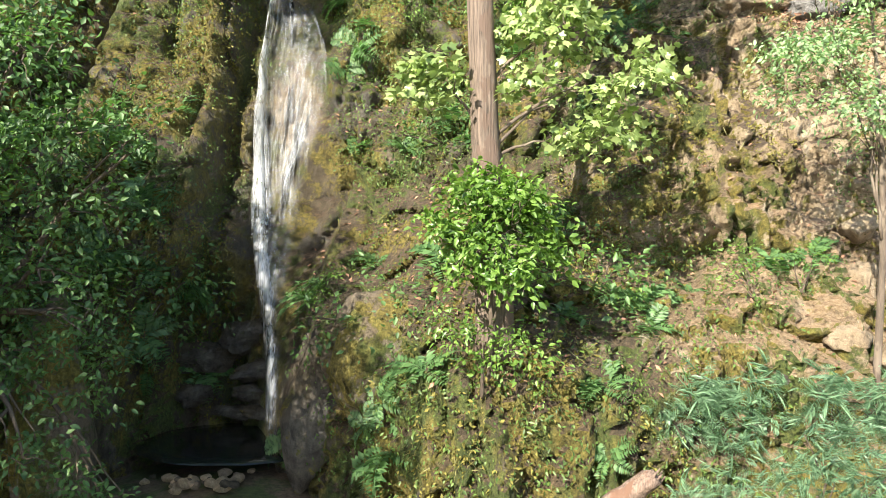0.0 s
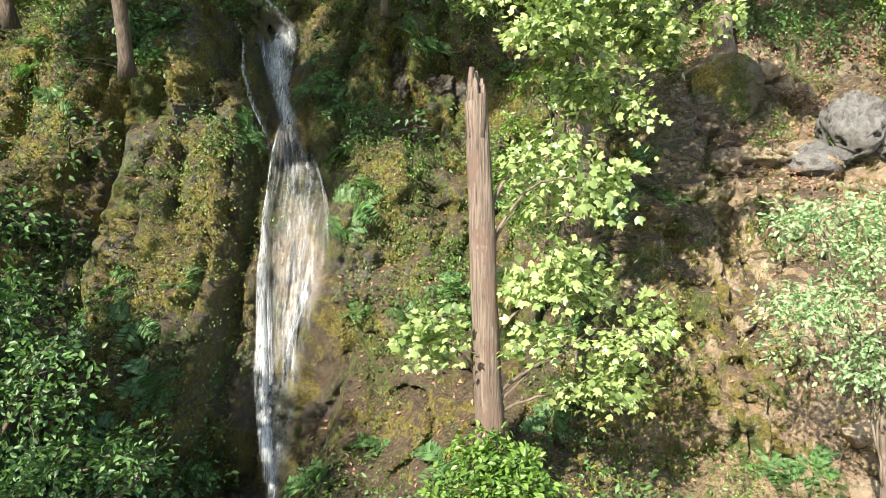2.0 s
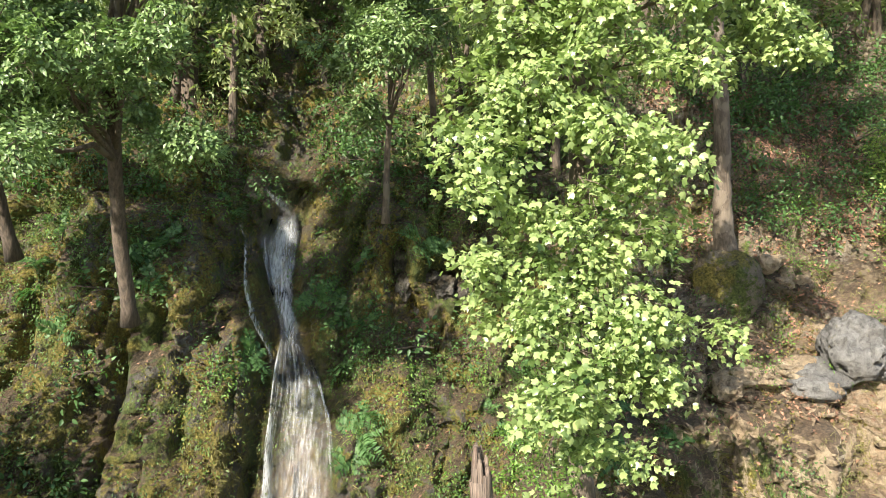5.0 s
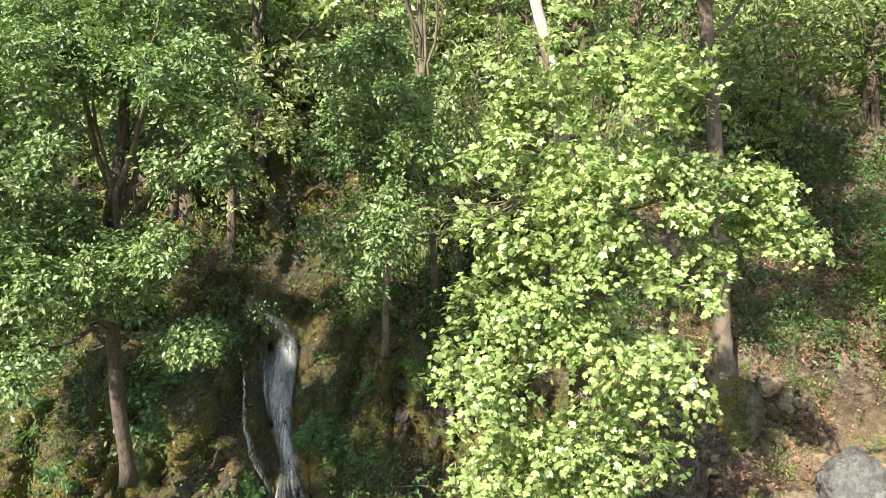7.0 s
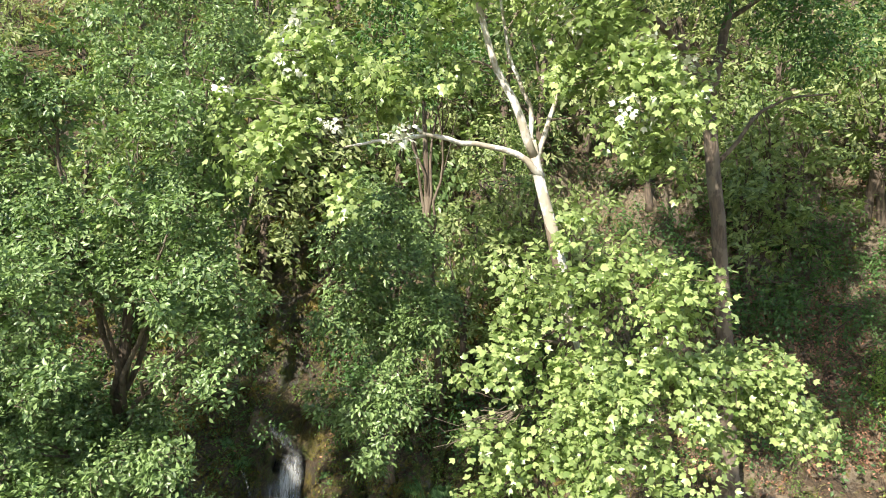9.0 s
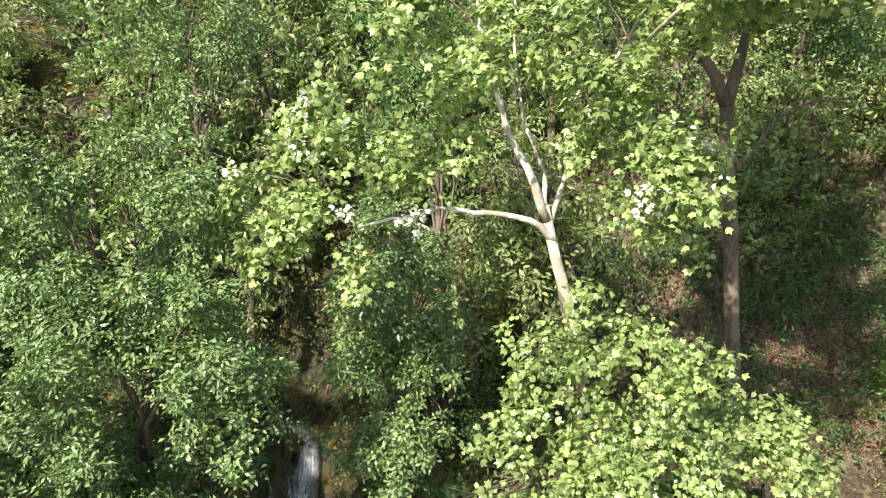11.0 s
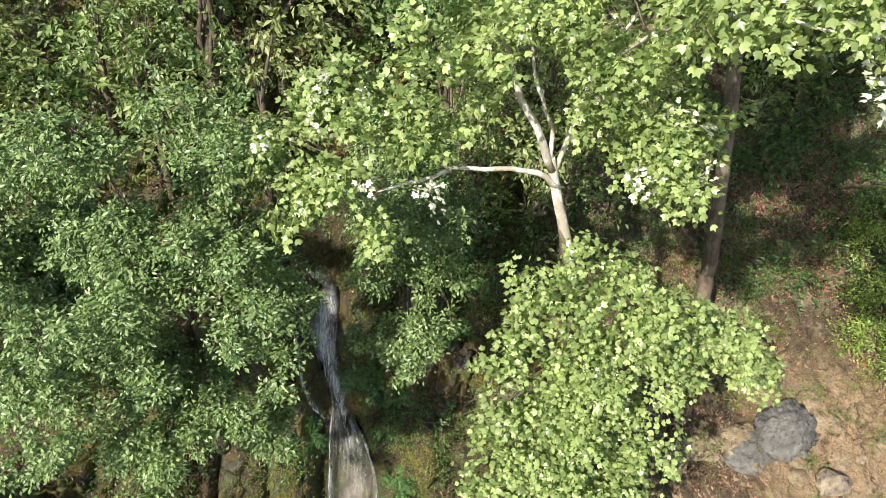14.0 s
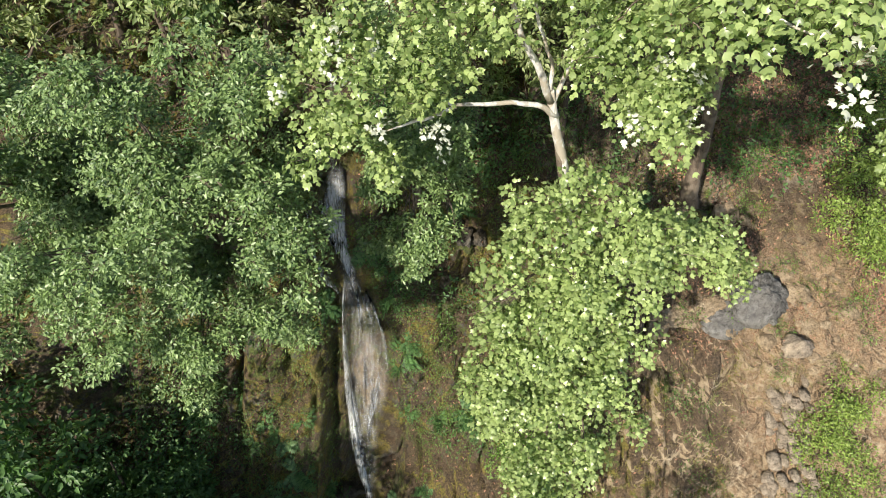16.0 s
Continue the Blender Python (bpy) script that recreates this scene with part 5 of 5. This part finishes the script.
    for k, (x, y, z, a, b, c) in enumerate([(8.5, 20.4, 10.35, 1.1, 0.7, 0.42), (9.9, 20.7, 10.6, 1.0, 0.7, 0.5), (7.6, 20.0, 10.2, 0.7, 0.5, 0.36), (10.3, 20.0, 10.2, 0.6, 0.5, 0.35), (13.9, 20.4, 10.0, 0.9, 0.7, 0.3), (14.2, 19.4, 9.2, 0.8, 0.6, 0.3), (13.3, 21.2, 11.0, 0.7, 0.6, 0.3)]):
        rock("ledge_stone", (x, y, z), (a, b, c), 130 + k, SANDSTONE, "pale cracked sandstone ledge at the terrace edge", "rock", "ledges of the terrace", rough=0.45, cuts=9, turn=0.5 * k)
    rock("grey_slab", (6.15, 12.7, 1.5), (0.75, 0.45, 0.16), 140, BOULDER_ROCK, "flat grey slab resting on leaf litter", "rock", boxy=True, rough=0.2, cuts=8, turn=0.3)
    # bedded ledges in the recess behind the pool
    for k, (x, y, z, a, b, c) in enumerate([(-5.9, 17.5, 0.25, 0.55, 0.5, 0.34), (-4.6, 17.6, 0.2, 0.6, 0.5, 0.26), (-5.3, 17.9, -0.25, 1.1, 0.5, 0.22), (-4.4, 17.7, 0.8, 0.7, 0.5, 0.3), (-5.8, 17.9, 1.05, 0.9, 0.5, 0.36), (-4.9, 17.9, 1.55, 0.8, 0.5, 0.4), (-4.2, 17.3, -0.2, 0.5, 0.4, 0.25)]):
        rock("ledge_rock", (x, y, z), (a, b, c), 150 + k, BOULDER_ROCK, "damp bedded ledge behind the plunge pool", "rock", "ledges behind the pool", boxy=True, rough=0.42, cuts=12, turn=0.35 * math.sin(5 * k))
    for k in range(34):
        x, y = -4.9 + 0.55 * rng.normal(), 14.2 + 0.3 * rng.normal()
        r = 0.07 + 0.16 * rng.random() ** 2
        rock("pool_stone", (x, y, -0.85 + 0.1 * rng.random()), (r, r * 0.8, r * 0.65), 170 + k, SANDSTONE if k % 3 else BOULDER_ROCK, "loose pale stone at the edge of the pool", "stone", "stones at the pool", levels=2, turn=k)
    rock("outcrop", (-1.2, 13.9, 1.3), (1.35, 0.9, 1.6), 210, MOSSY_ROCK, "dark damp rock outcrop beside the pool", "rock", cuts=8, rough=0.16)
    rock("outcrop", (-2.5, 14.6, 0.4), (0.75, 0.7, 1.9), 212, BOULDER_ROCK, "dark upright rock rib beside the falling water", "rock", cuts=8, rough=0.16)
    rock("rock_pillar", (-6.9, 13.2, 0.2), (0.8, 0.8, 2.6), 214, MOSSY_ROCK, "shaded mossy rock pillar at the pool", "rock", cuts=8, rough=0.16)


rocks()


def log():
    root = thing("log", (2.7, 10.6, 0.1), "broken reddish rotten log on the bank", "log")
    b = Buffer()
    rng = np.random.default_rng(5)
    b.tube(bent((-0.35, 0.1, -0.25), (0.35, -0.15, 0.35), 0, rng, 8), [0.17, 0.18, 0.17, 0.17, 0.16, 0.15, 0.15, 0.11], 12, 0.35, 3)
    part("trunk", b.mesh("trunk", LOG_WOOD), root)
    for k in range(6):
        b = Buffer()
        a = np.array((0.3 + 0.05 * rng.normal(), -0.13 + 0.06 * rng.normal(), 0.3 + 0.05 * rng.normal()))
        b.tube([a, a + (0.12, -0.04, 0.12 + 0.1 * rng.random())], [0.04, 0.008], 5, 0.2, k)
        part("splinter", b.mesh("splinter", LOG_WOOD), root)


log()


# ---------------------------------------------------------------- wood on the hill and added shade trees at the valley's side
def forest_kind(seed, mat, tall, wide, template, size, count=22, r=1.1, density=9, bark=DARK_BARK):
    rng = np.random.default_rng(seed)
    clumps = fill(0, 0, tall * 0.54, wide, wide, tall * 0.48, count, r, seed, False)
    return grow_tree("hill_tree", [(0, 0, -0.6), (0.1 * rng.normal(), 0, tall * 0.3), (0.2 * rng.normal(), 0.1, tall * 0.6), (0.3 * rng.normal(), 0.1, tall * 0.9)], [0.17, 0.14, 0.1, 0.04], clumps, mat, template, size, density, bark,
                     "slender leafy tree on the wooded hillside", "tree", "trees on the hillside", seed=seed, per=8, spread=0.26, every=7, core=0.7, twiggy=False)


SLOPE_LEAF = leaf_material("slope_leaf", (0.09, 0.16, 0.03), (0.26, 0.345, 0.085), (1.4, 1.6, 0.7), gloss=0.4)
HILL_LEAF = leaf_material("hill_leaf", (0.075, 0.13, 0.04), (0.25, 0.31, 0.12), (1.4, 1.6, 0.8), gloss=0.5)
HILL_PALE = leaf_material("hill_pale_leaf", (0.13, 0.18, 0.065), (0.31, 0.35, 0.16), (1.4, 1.6, 0.8), gloss=0.5)


def hillside():
    kinds = [forest_kind(301, HILL_LEAF, 6.5, 2.3, DIAMOND, 0.28), forest_kind(302, HILL_PALE, 7.5, 2.5, DIAMOND, 0.28), forest_kind(303, OAK_LEAF, 5.5, 2.2, OAK_BLADE, 0.27)]
    rng = np.random.default_rng(77)
    spots = []
    for row, z in enumerate((17.2, 19.8, 22.6, 25.4, 28.4, 31.6, 35.0)):
        for x in np.arange(-27, 30, 3.3 if z < 30 else 5.2 if z < 37 else 6.5):
            spots.append((x + 1.1 * rng.normal() + 1.7 * (row % 2), z + 0.6 * rng.normal()))
    used = set()
    for x, z in spots:
        if 6.0 < x < 19.0 and z < (20.6 if x < 10.5 else 18.2):
            continue        # open leafy slope
        if -6.8 < x < -4.0 and z < 20:
            continue        # the gully of the stream
        y = float(cliff_y(np.array(x), np.array(z)))
        if abs(x) > 0.62 * y + 3:
            continue
        k = int(rng.integers(3))
        s = 0.8 + 0.4 * rng.random()
        m = Matrix.Translation((x, y + 0.1, z - 0.1)) @ Matrix.Rotation(6.28 * rng.random(), 4, "Z") @ Matrix.Rotation(0.12 * rng.normal(), 4, "X") @ Matrix.Diagonal((s, s, s * (0.9 + 0.25 * rng.random()), 1))
        if k not in used:
            used.add(k)
            kinds[k].matrix_basis = m
        else:
            kinds[k].scale = (1, 1, 1)
            keep = kinds[k].matrix_basis.copy()
            kinds[k].matrix_basis = Matrix.Identity(4)
            copy_thing(kinds[k], m)
            kinds[k].matrix_basis = keep
    # trees added on the left of the gorge, mostly out of view, to shade it
    shade = forest_kind(311, BROAD_LEAF, 11.0, 2.7, OVAL, 0.19, 26, 1.3, 26)
    tagged(shade, "dark leafy tree added to shade the side of the gorge", group="trees beside the gorge")
    places = [(-13.2, 8.0, 1.3), (-12.0, 6.0, 1.4), (-16.0, 10.5, 1.7), (-17.5, 7.0, 1.5), (-12.6, 14.6, 0.95), (-18.0, 15.2, 1.4), (-12.0, 11.8, 0.95), (-15.0, 13.6, 1.0), (-9.6, 13.0, 0.62), (-18.5, 12.6, 1.1), (-10.8, 2.2, 1.15), (-15.2, 4.0, 1.5), (-11.0, 9.2, 1.2), (-13.6, 11.0, 1.3), (-9.4, 10.6, 0.72), (-8.2, 3.2, 1.0)]
    for k, (x, y, s) in enumerate(places):
        m = Matrix.Translation((x, y, -1.3)) @ Matrix.Rotation(1.9 * k, 4, "Z") @ Matrix.Diagonal((s, s, s, 1))
        if k:
            copy_thing(shade, m)
        else:
            first = m
    shade.matrix_basis = first


hillside()


# ---------------------------------------------------------------- bushes, ferns and cover on rock and slope
def bush_kind(seed, mat, template, size, label, n=6, r=0.34, density=32, per=4, name="bush"):
    rng = np.random.default_rng(seed)
    root = thing(name, (0, 0, 0), label, "bush", "bushes on the cliff and slope")
    clumps = [(0.34 * rng.normal(), 0.25 * rng.normal() - 0.1, 0.35 + 0.2 * rng.normal(), r * (0.7 + 0.5 * rng.random())) for _ in range(n)]
    b = Buffer()
    spray_leaves(b, clumps, template, size, density, rng, per, 0.2, 0.16, core=0.4, bunch=1.6, gaps=0.2)
    part("crown", b.mesh("crown", mat, False), root)
    for c in clumps[:4]:
        b = Buffer()
        b.tube(bent((0, 0.1, -0.1), c[:3], 0.1, rng, 6), np.linspace(0.02, 0.005, 6), 4)
        part("stem", b.mesh("stem", DARK_BARK), root)
    return root


def fern_kind():
    root = thing("fern", (0, 0, 0), "green fern with arching fronds rooted in the rock", "fern", "ferns on the cliff")
    rng = np.random.default_rng(66)
    meshes = []
    for v in range(2):
        b = Buffer()
        t = np.linspace(0.06, 1, 15)
        line = np.stack([0.03 * np.sin(t * 3 + v), t * 0.62, 0.34 * t - 0.46 * t * t], 1)
        b.tube(line, np.linspace(0.006, 0.002, 15), 3)
        for sgn in (-1, 1):
            n = len(t) - 1
            length = 0.17 * np.sin(np.pi * (0.12 + 0.86 * t[:-1])) + 0.02
            ahead = np.stack([np.full(n, sgn * 1.0), np.full(n, 0.45), np.full(n, -0.15)], 1)
            b.leaves(line[:-1], np.tile((0, -0.25, 1.0), (n, 1)) + 0.15 * rng.normal(size=(n, 3)), ahead, length, diamond_leaf(0.34, 0.04))
        meshes.append(b.mesh("frond", FERN_LEAF, False))
    for k in range(8):
        ob = part("frond", meshes[k % 2], root)
        ob.matrix_basis = Matrix.Rotation(2 * math.pi * k / 8 + 0.3 * rng.normal(), 4, "Z") @ Matrix.Rotation(0.25 + 0.25 * rng.normal(), 4, "X") @ Matrix.Scale(0.8 + 0.4 * rng.random(), 4)
    return root


def scatter(kind, spots, rng, low, high, lean=0.45, sink=0.04):
    """Copies of a thing on the face at (x, z); the first spot takes the original."""
    first = None
    at, ns = on_cliff(np.array([q[0] for q in spots]), np.array([q[1] for q in spots]), -sink)
    for k, (p, n) in enumerate(zip(at, ns)):
        up = Vector((0, 0, 1)).lerp(Vector(n), lean).normalized()
        s = low + (high - low) * rng.random()
        m = Matrix.Translation(p) @ up.to_track_quat("Z", "Y").to_matrix().to_4x4() @ Matrix.Rotation(6.28 * rng.random(), 4, "Z") @ Matrix.Scale(s, 4)
        if k == 0:
            first = m
        else:
            copy_thing(kind, m)
    kind.matrix_basis = first


def cover_weight(x, z):
    """Where plants cling to the face, 0 to 1."""
    p = np.stack([x, 0 * x, z], -1)
    w = 0.65 * fbm(p * (0.42, 1, 0.42), 81, 4) + 0.25 * fbm(p * 1.7, 83, 3) - 0.30
    for cx, cz, sx, sz, a in ((-1.8, 9.0, 1.2, 4.0, 0.28), (-7.3, 6.0, 1.7, 2.6, 0.26), (-3.3, 14.0, 0.6, 2.5, 0.22), (3.2, 7.5, 0.8, 2.6, 0.2), (-8.5, 2.5, 2.5, 2.5, 0.3), (-1.2, 1.2, 1.6, 1.6, 0.22),
                              (4.0, 2.0, 2.5, 1.4, 0.14), (-10.5, 14.0, 3.0, 1.6, 0.2), (-12.0, 7.0, 3.5, 6.0, 0.16), (0.0, 17.0, 40.0, 1.6, 0.18), (9.3, 7.6, 1.3, 1.6, 0.34), (6.6, 3.0, 1.5, 0.8, 0.15), (9.5, 14.0, 1.5, 1.0, 0.1), (1.5, 9.5, 1.2, 2.0, 0.22)):
        w = w + a * np.exp(-(((x - cx) / sx) ** 2) - ((z - cz) / sz) ** 2)
    w = w + 0.10 * (z > 16.5)
    w = w - 0.5 * np.exp(-(((x - fall_line(z)) / np.interp(z, [8, 11], [1.0, 0.7])) ** 2)) * (z < 16.5) - 0.2 * np.exp(-(((x - 12.5) / 2.0) ** 2) - ((z - 8.5) / 3.0) ** 2)
    w = w - 0.10 * ((x > 6) & (z < 12)) - 0.35 * np.exp(-(((x + 0.4) / 1.3) ** 2) - ((z - 12.8) / 1.0) ** 2)
    return w


def pick(rng, n, x0, x1, z0, z1, floor):
    x, z = x0 + (x1 - x0) * rng.random(n), z0 + (z1 - z0) * rng.random(n)
    w = cover_weight(x, z)
    keep = w > floor + 0.10 * rng.random(n)
    return x[keep], z[keep]


def clinging():
    rng = np.random.default_rng(88)
    # creeping leaves on the face
    b = Buffer()
    for x0, x1, z0, z1, n, size in ((-13.5, 10.5, -0.5, 16.5, 17000, 0.08), (-20, 20, 15.5, 27, 6000, 0.13)):
        x, z = pick(rng, n, x0, x1, z0, z1, 0.06)
        p, nrm = on_cliff(x, z, 0.05)
        per = 5
        q = np.repeat(p, per, 0) + rng.normal(size=(len(p) * per, 3)) * 0.13
        nn = np.repeat(nrm, per, 0) * (0.4 + 0.5 * rng.random((len(q), 1)))
        q = q + nn * 0.12 * rng.random((len(q), 1))
        b.leaves(q, nn + (0, -0.1, 0.45) + rng.normal(size=q.shape) * 0.4, np.tile((0, -0.3, -0.8), (len(q), 1)) + rng.normal(size=q.shape) * 0.7, size * (0.6 + 0.8 * rng.random(len(q))), DIAMOND)
    ob = new("creeping_plants", b.mesh("creeping_plants", IVY_LEAF, False))
    tagged(ob, "small creeping plants clinging to the rock face", "plants", kind="stuff")
    # moss tufts in cushions
    b = Buffer()
    n = 32000
    x, z = -13 + 24 * rng.random(n), -0.8 + 17 * rng.random(n)
    pp = np.stack([x, 0 * x, z], -1)
    keep = (fbm(pp * (0.8, 1, 0.5), 95, 4) > 0.50 + 0.06 * rng.random(n)) & (np.abs(x - fall_line(z)) > np.interp(z, [8, 11], [1.15, 0.75]))
    p, nrm = on_cliff(x[keep], z[keep], -0.01)
    q = np.repeat(p, 4, 0) + rng.normal(size=(len(p) * 4, 3)) * 0.05
    nn = np.repeat(nrm, 4, 0)
    b.leaves(q, rng.normal(size=q.shape), nn * 0.7 + (0, 0, -0.5) + rng.normal(size=q.shape) * 0.5, 0.04 + 0.07 * rng.random(len(q)), diamond_leaf(0.5, 0.1))
    ob = new("moss", b.mesh("moss", MOSS_TUFT, False))
    tagged(ob, "ochre and olive moss hanging in cushions on the rock", "moss", kind="stuff")
    # dry grass and hanging rootlets
    b = Buffer()
    n = 8000
    x, z = -13 + 27 * rng.random(n), 0.2 + 19 * rng.random(n)
    pp = np.stack([x, 0 * x, z], -1)
    edge = np.exp(-(((x + 2.55) / 0.35) ** 2)) * (z < 10) * (z > 4.5) + np.exp(-(((x + 4.6) / 1.1) ** 2) - ((z - 17.2) / 0.9) ** 2)
    keep = (fbm(pp * (0.6, 1, 0.7), 99, 3) + 0.35 * edge > 0.57) & (np.abs(x - fall_line(z)) > np.interp(z, [8, 11], [1.15, 0.75]))
    gx2, gz2 = 9.5 + 6.5 * rng.random(1300), 7.5 + 5.5 * rng.random(1300)      # thin grass on the open slope
    thin = fbm(np.stack([gx2, 0 * gx2, gz2], -1) * 0.8, 103, 3) > 0.46
    p, nrm = on_cliff(np.concatenate([x[keep], gx2[thin]]), np.concatenate([z[keep], gz2[thin]]), 0.0)
    q = np.repeat(p, 6, 0) + rng.normal(size=(len(p) * 6, 3)) * 0.06
    nn = np.repeat(nrm, 6, 0)
    b.leaves(q, rng.normal(size=q.shape) + (0, 0, 0.6), nn * 0.9 + (0, 0, 0.15) + rng.normal(size=q.shape) * 0.45 + np.where(rng.random((len(q), 1)) < 0.5, 1, 0) * np.array((0, -0.1, -1.1)), 0.10 + 0.17 * rng.random(len(q)), BLADE)
    ob = new("dry_grass", b.mesh("dry_grass", GRASS, False))
    tagged(ob, "dry grass and hanging rootlets on the cliff", "grass", kind="stuff")
    # fallen leaves on the flatter ground
    b = Buffer()
    n = 30000
    x, z = -12 + 34 * rng.random(n), 1.0 + 24 * rng.random(n)
    p, nrm = on_cliff(x, z, 0.025)
    keep = (nrm[:, 2] > 0.66) & (fbm(np.stack([x, 0 * x, z], -1) * 0.7, 105, 3) > 0.36 + 0.2 * rng.random(n))
    more = 26000                                           # deep litter on the open slope
    x2, z2 = 7.5 + 11 * rng.random(more), 9.5 + 11 * rng.random(more)
    p2, n2 = on_cliff(x2, z2, 0.03)
    keep2 = fbm(np.stack([x2, 0 * x2, z2], -1) * 0.6, 107, 3) > 0.34 + 0.2 * rng.random(more) + 0.2 * ((x2 > 11) & (z2 < 12))
    q, nn = np.concatenate([p[keep], p2[keep2]]), np.concatenate([nrm[keep], n2[keep2]])
    b.leaves(q, nn + rng.normal(size=q.shape) * 0.35, rng.normal(size=q.shape), 0.07 + 0.09 * rng.random(len(q)), DIAMOND)
    ob = new("fallen_leaves", b.mesh("fallen_leaves", DRY_LEAF, False))
    tagged(ob, "reddish brown fallen leaves on the slopes", "leaf litter", kind="stuff")


clinging()


def dotted_plants():
    rng = np.random.default_rng(120)
    ferns = [(-1.6, 1.6), (-1.4, 0.5), (-1.1, 1.0), (-1.7, 2.4), (-0.9, 0.2), (-0.3, 1.7), (-3.5, -0.6), (-3.2, -0.3), (2.6, 1.5), (3.7, 2.3), (3.9, 2.6), (-1.5, 3.4), (-2.9, 2.6), (2.2, 2.5), (2.6, 0.4)]
    x, z = pick(rng, 420, -12, 9, 0.5, 15.5, 0.12)
    ferns += list(zip(x, z))[:80]
    scatter(fern_kind(), ferns, rng, 0.75, 1.5, 0.6)
    b1 = bush_kind(401, SHRUB_LEAF, OVAL, 0.09, "small fresh green bush growing out of the rock")
    b2 = bush_kind(402, BROAD_LEAF, OVAL, 0.085, "dark green bush clinging to the slope", n=9, density=27, per=5)
    b3 = bush_kind(403, FEATHER_LEAF, PINNATE, 0.34, "feathery blue-green plant on the bank", density=18, per=3)
    x, z = pick(rng, 500, -13, 10, 1.0, 16.0, 0.13)
    s1 = [(8.5 + 8.5 * rng.random(), 9.8 + 8.0 * rng.random()) for _ in range(46)] + [(11.0, 10.6), (11.6, 10.3), (10.4, 10.2), (12.2, 9.2)] + [(1.0, 2.2), (5.2, 2.6), (5.9, 3.0), (6.9, 2.9), (3.0, 2.8)] + list(zip(x, z))[:34]
    scatter(b1, s1, rng, 0.5, 1.1, 0.5)
    s2 = list(zip(x, z))[34:72]
    x, z = -22 + 46 * rng.random(150), 16.3 + 10 * rng.random(150)
    s2 += [(a, c) for a, c in zip(x, z) if not (-7.2 < a < -3.6 and c < 19)][:70]
    s2 += [(9.5 + 9 * rng.random(), 14.5 + 6.5 * rng.random()) for _ in range(34)]
    s2 += [(a, c) for a, c in zip(-13 + 21 * rng.random(60), 15.8 + 2.6 * rng.random(60)) if not -6.6 < a < -4.2]
    s2 += [(10.5 + 6.5 * rng.random(), 18.5 + 5.5 * rng.random()) for _ in range(38)] + [(5.5 + 4.0 * rng.random(), 18.8 + 4.4 * rng.random()) for _ in range(16)]      # thicket above the slope
    scatter(b2, s2, rng, 0.8, 2.2, 0.3)
    s3 = [(6.4 + 0.8 * rng.normal(), 0.5 + 0.5 * rng.random()) for _ in range(6)] + [(3.2 + 1.6 * rng.random(), 0.1 + 0.6 * rng.random()) for _ in range(4)]
    scatter(b3, s3, rng, 0.8, 1.25, 0.3)
    # leafy growth in front of the bank
    low = [(3.1, 8.5, 0.9, 0.39), (3.6, 8.5, 1.1, 0.46), (4.2, 8.5, 1.3, 0.52), (4.7, 8.5, 1.6, 0.59), (5, 8.5, 1.1, 0.59), (4.3, 8.5, 0.7, 0.59), (3.6, 8.5, 0.5, 0.46), (5.4, 8.7, 1.5, 0.6), (3.0, 9, 0.5, 0.42), (5.3, 8.6, 0.3, 0.6), (4.3, 8.6, 0.0, 0.6)]
    grow_tree("fern_shrub", [(4.4, 8.8, -1.4), (4.4, 8.7, -0.4), (4.4, 8.6, 0.8)], [0.05, 0.04, 0.02], [(x, y, z - 0.3, r) for x, y, z, r in lumpy(low, 131, 3)], FEATHER_LEAF, PINNATE, 0.25, 4, DARK_BARK,
              "feathery blue-green shrub in front of the bank", "bush", seed=130, per=4, every=6, spread=0.26, twiggy=False)
    edge = [(13.8, 17.0, 7.2, 0.9), (14.4, 16.2, 6.4, 1.0), (14.6, 17.6, 8.0, 0.9), (13.9, 15.4, 5.6, 0.9), (15.2, 16.8, 7.4, 1.0), (13.4, 14.6, 4.6, 0.8), (15.0, 15.2, 6.2, 1.0), (15.6, 18.2, 8.6, 0.9)]
    grow_tree("slope_bush", [(14.6, 17.2, 4.0), (14.6, 16.9, 5.4), (14.6, 16.6, 6.8)], [0.09, 0.07, 0.04], lumpy(edge, 134, 8, 0.95, 0.40), SLOPE_LEAF, OVAL, 0.12, 105, DARK_BARK, "large sunlit green bush beside the stone path", "bush", seed=133, per=9, every=8, droop=0.1)
    up = [(15.8, 22.2, 12.6, 0.9), (16.6, 21.6, 12.2, 1.0), (15.2, 23.0, 13.6, 0.8), (17.4, 22.4, 13.0, 1.0), (15.6, 24.0, 14.6, 1.0), (16.6, 24.4, 15.6, 1.2), (15.4, 24.6, 16.4, 1.0), (17.2, 24.2, 14.2, 1.1), (16.0, 25.0, 17.6, 1.0), (16.8, 23.2, 13.2, 0.9)]
    grow_tree("slope_bush", [(16.4, 25.4, 12.6), (16.4, 25.0, 14.2), (16.3, 24.6, 15.8)], [0.1, 0.08, 0.05], lumpy(up, 136, 8, 0.95, 0.40), SLOPE_LEAF, OVAL, 0.13, 90, DARK_BARK, "tall light green bush on the leafy slope", "bush", seed=135, per=9, every=8, droop=0.1)


dotted_plants()
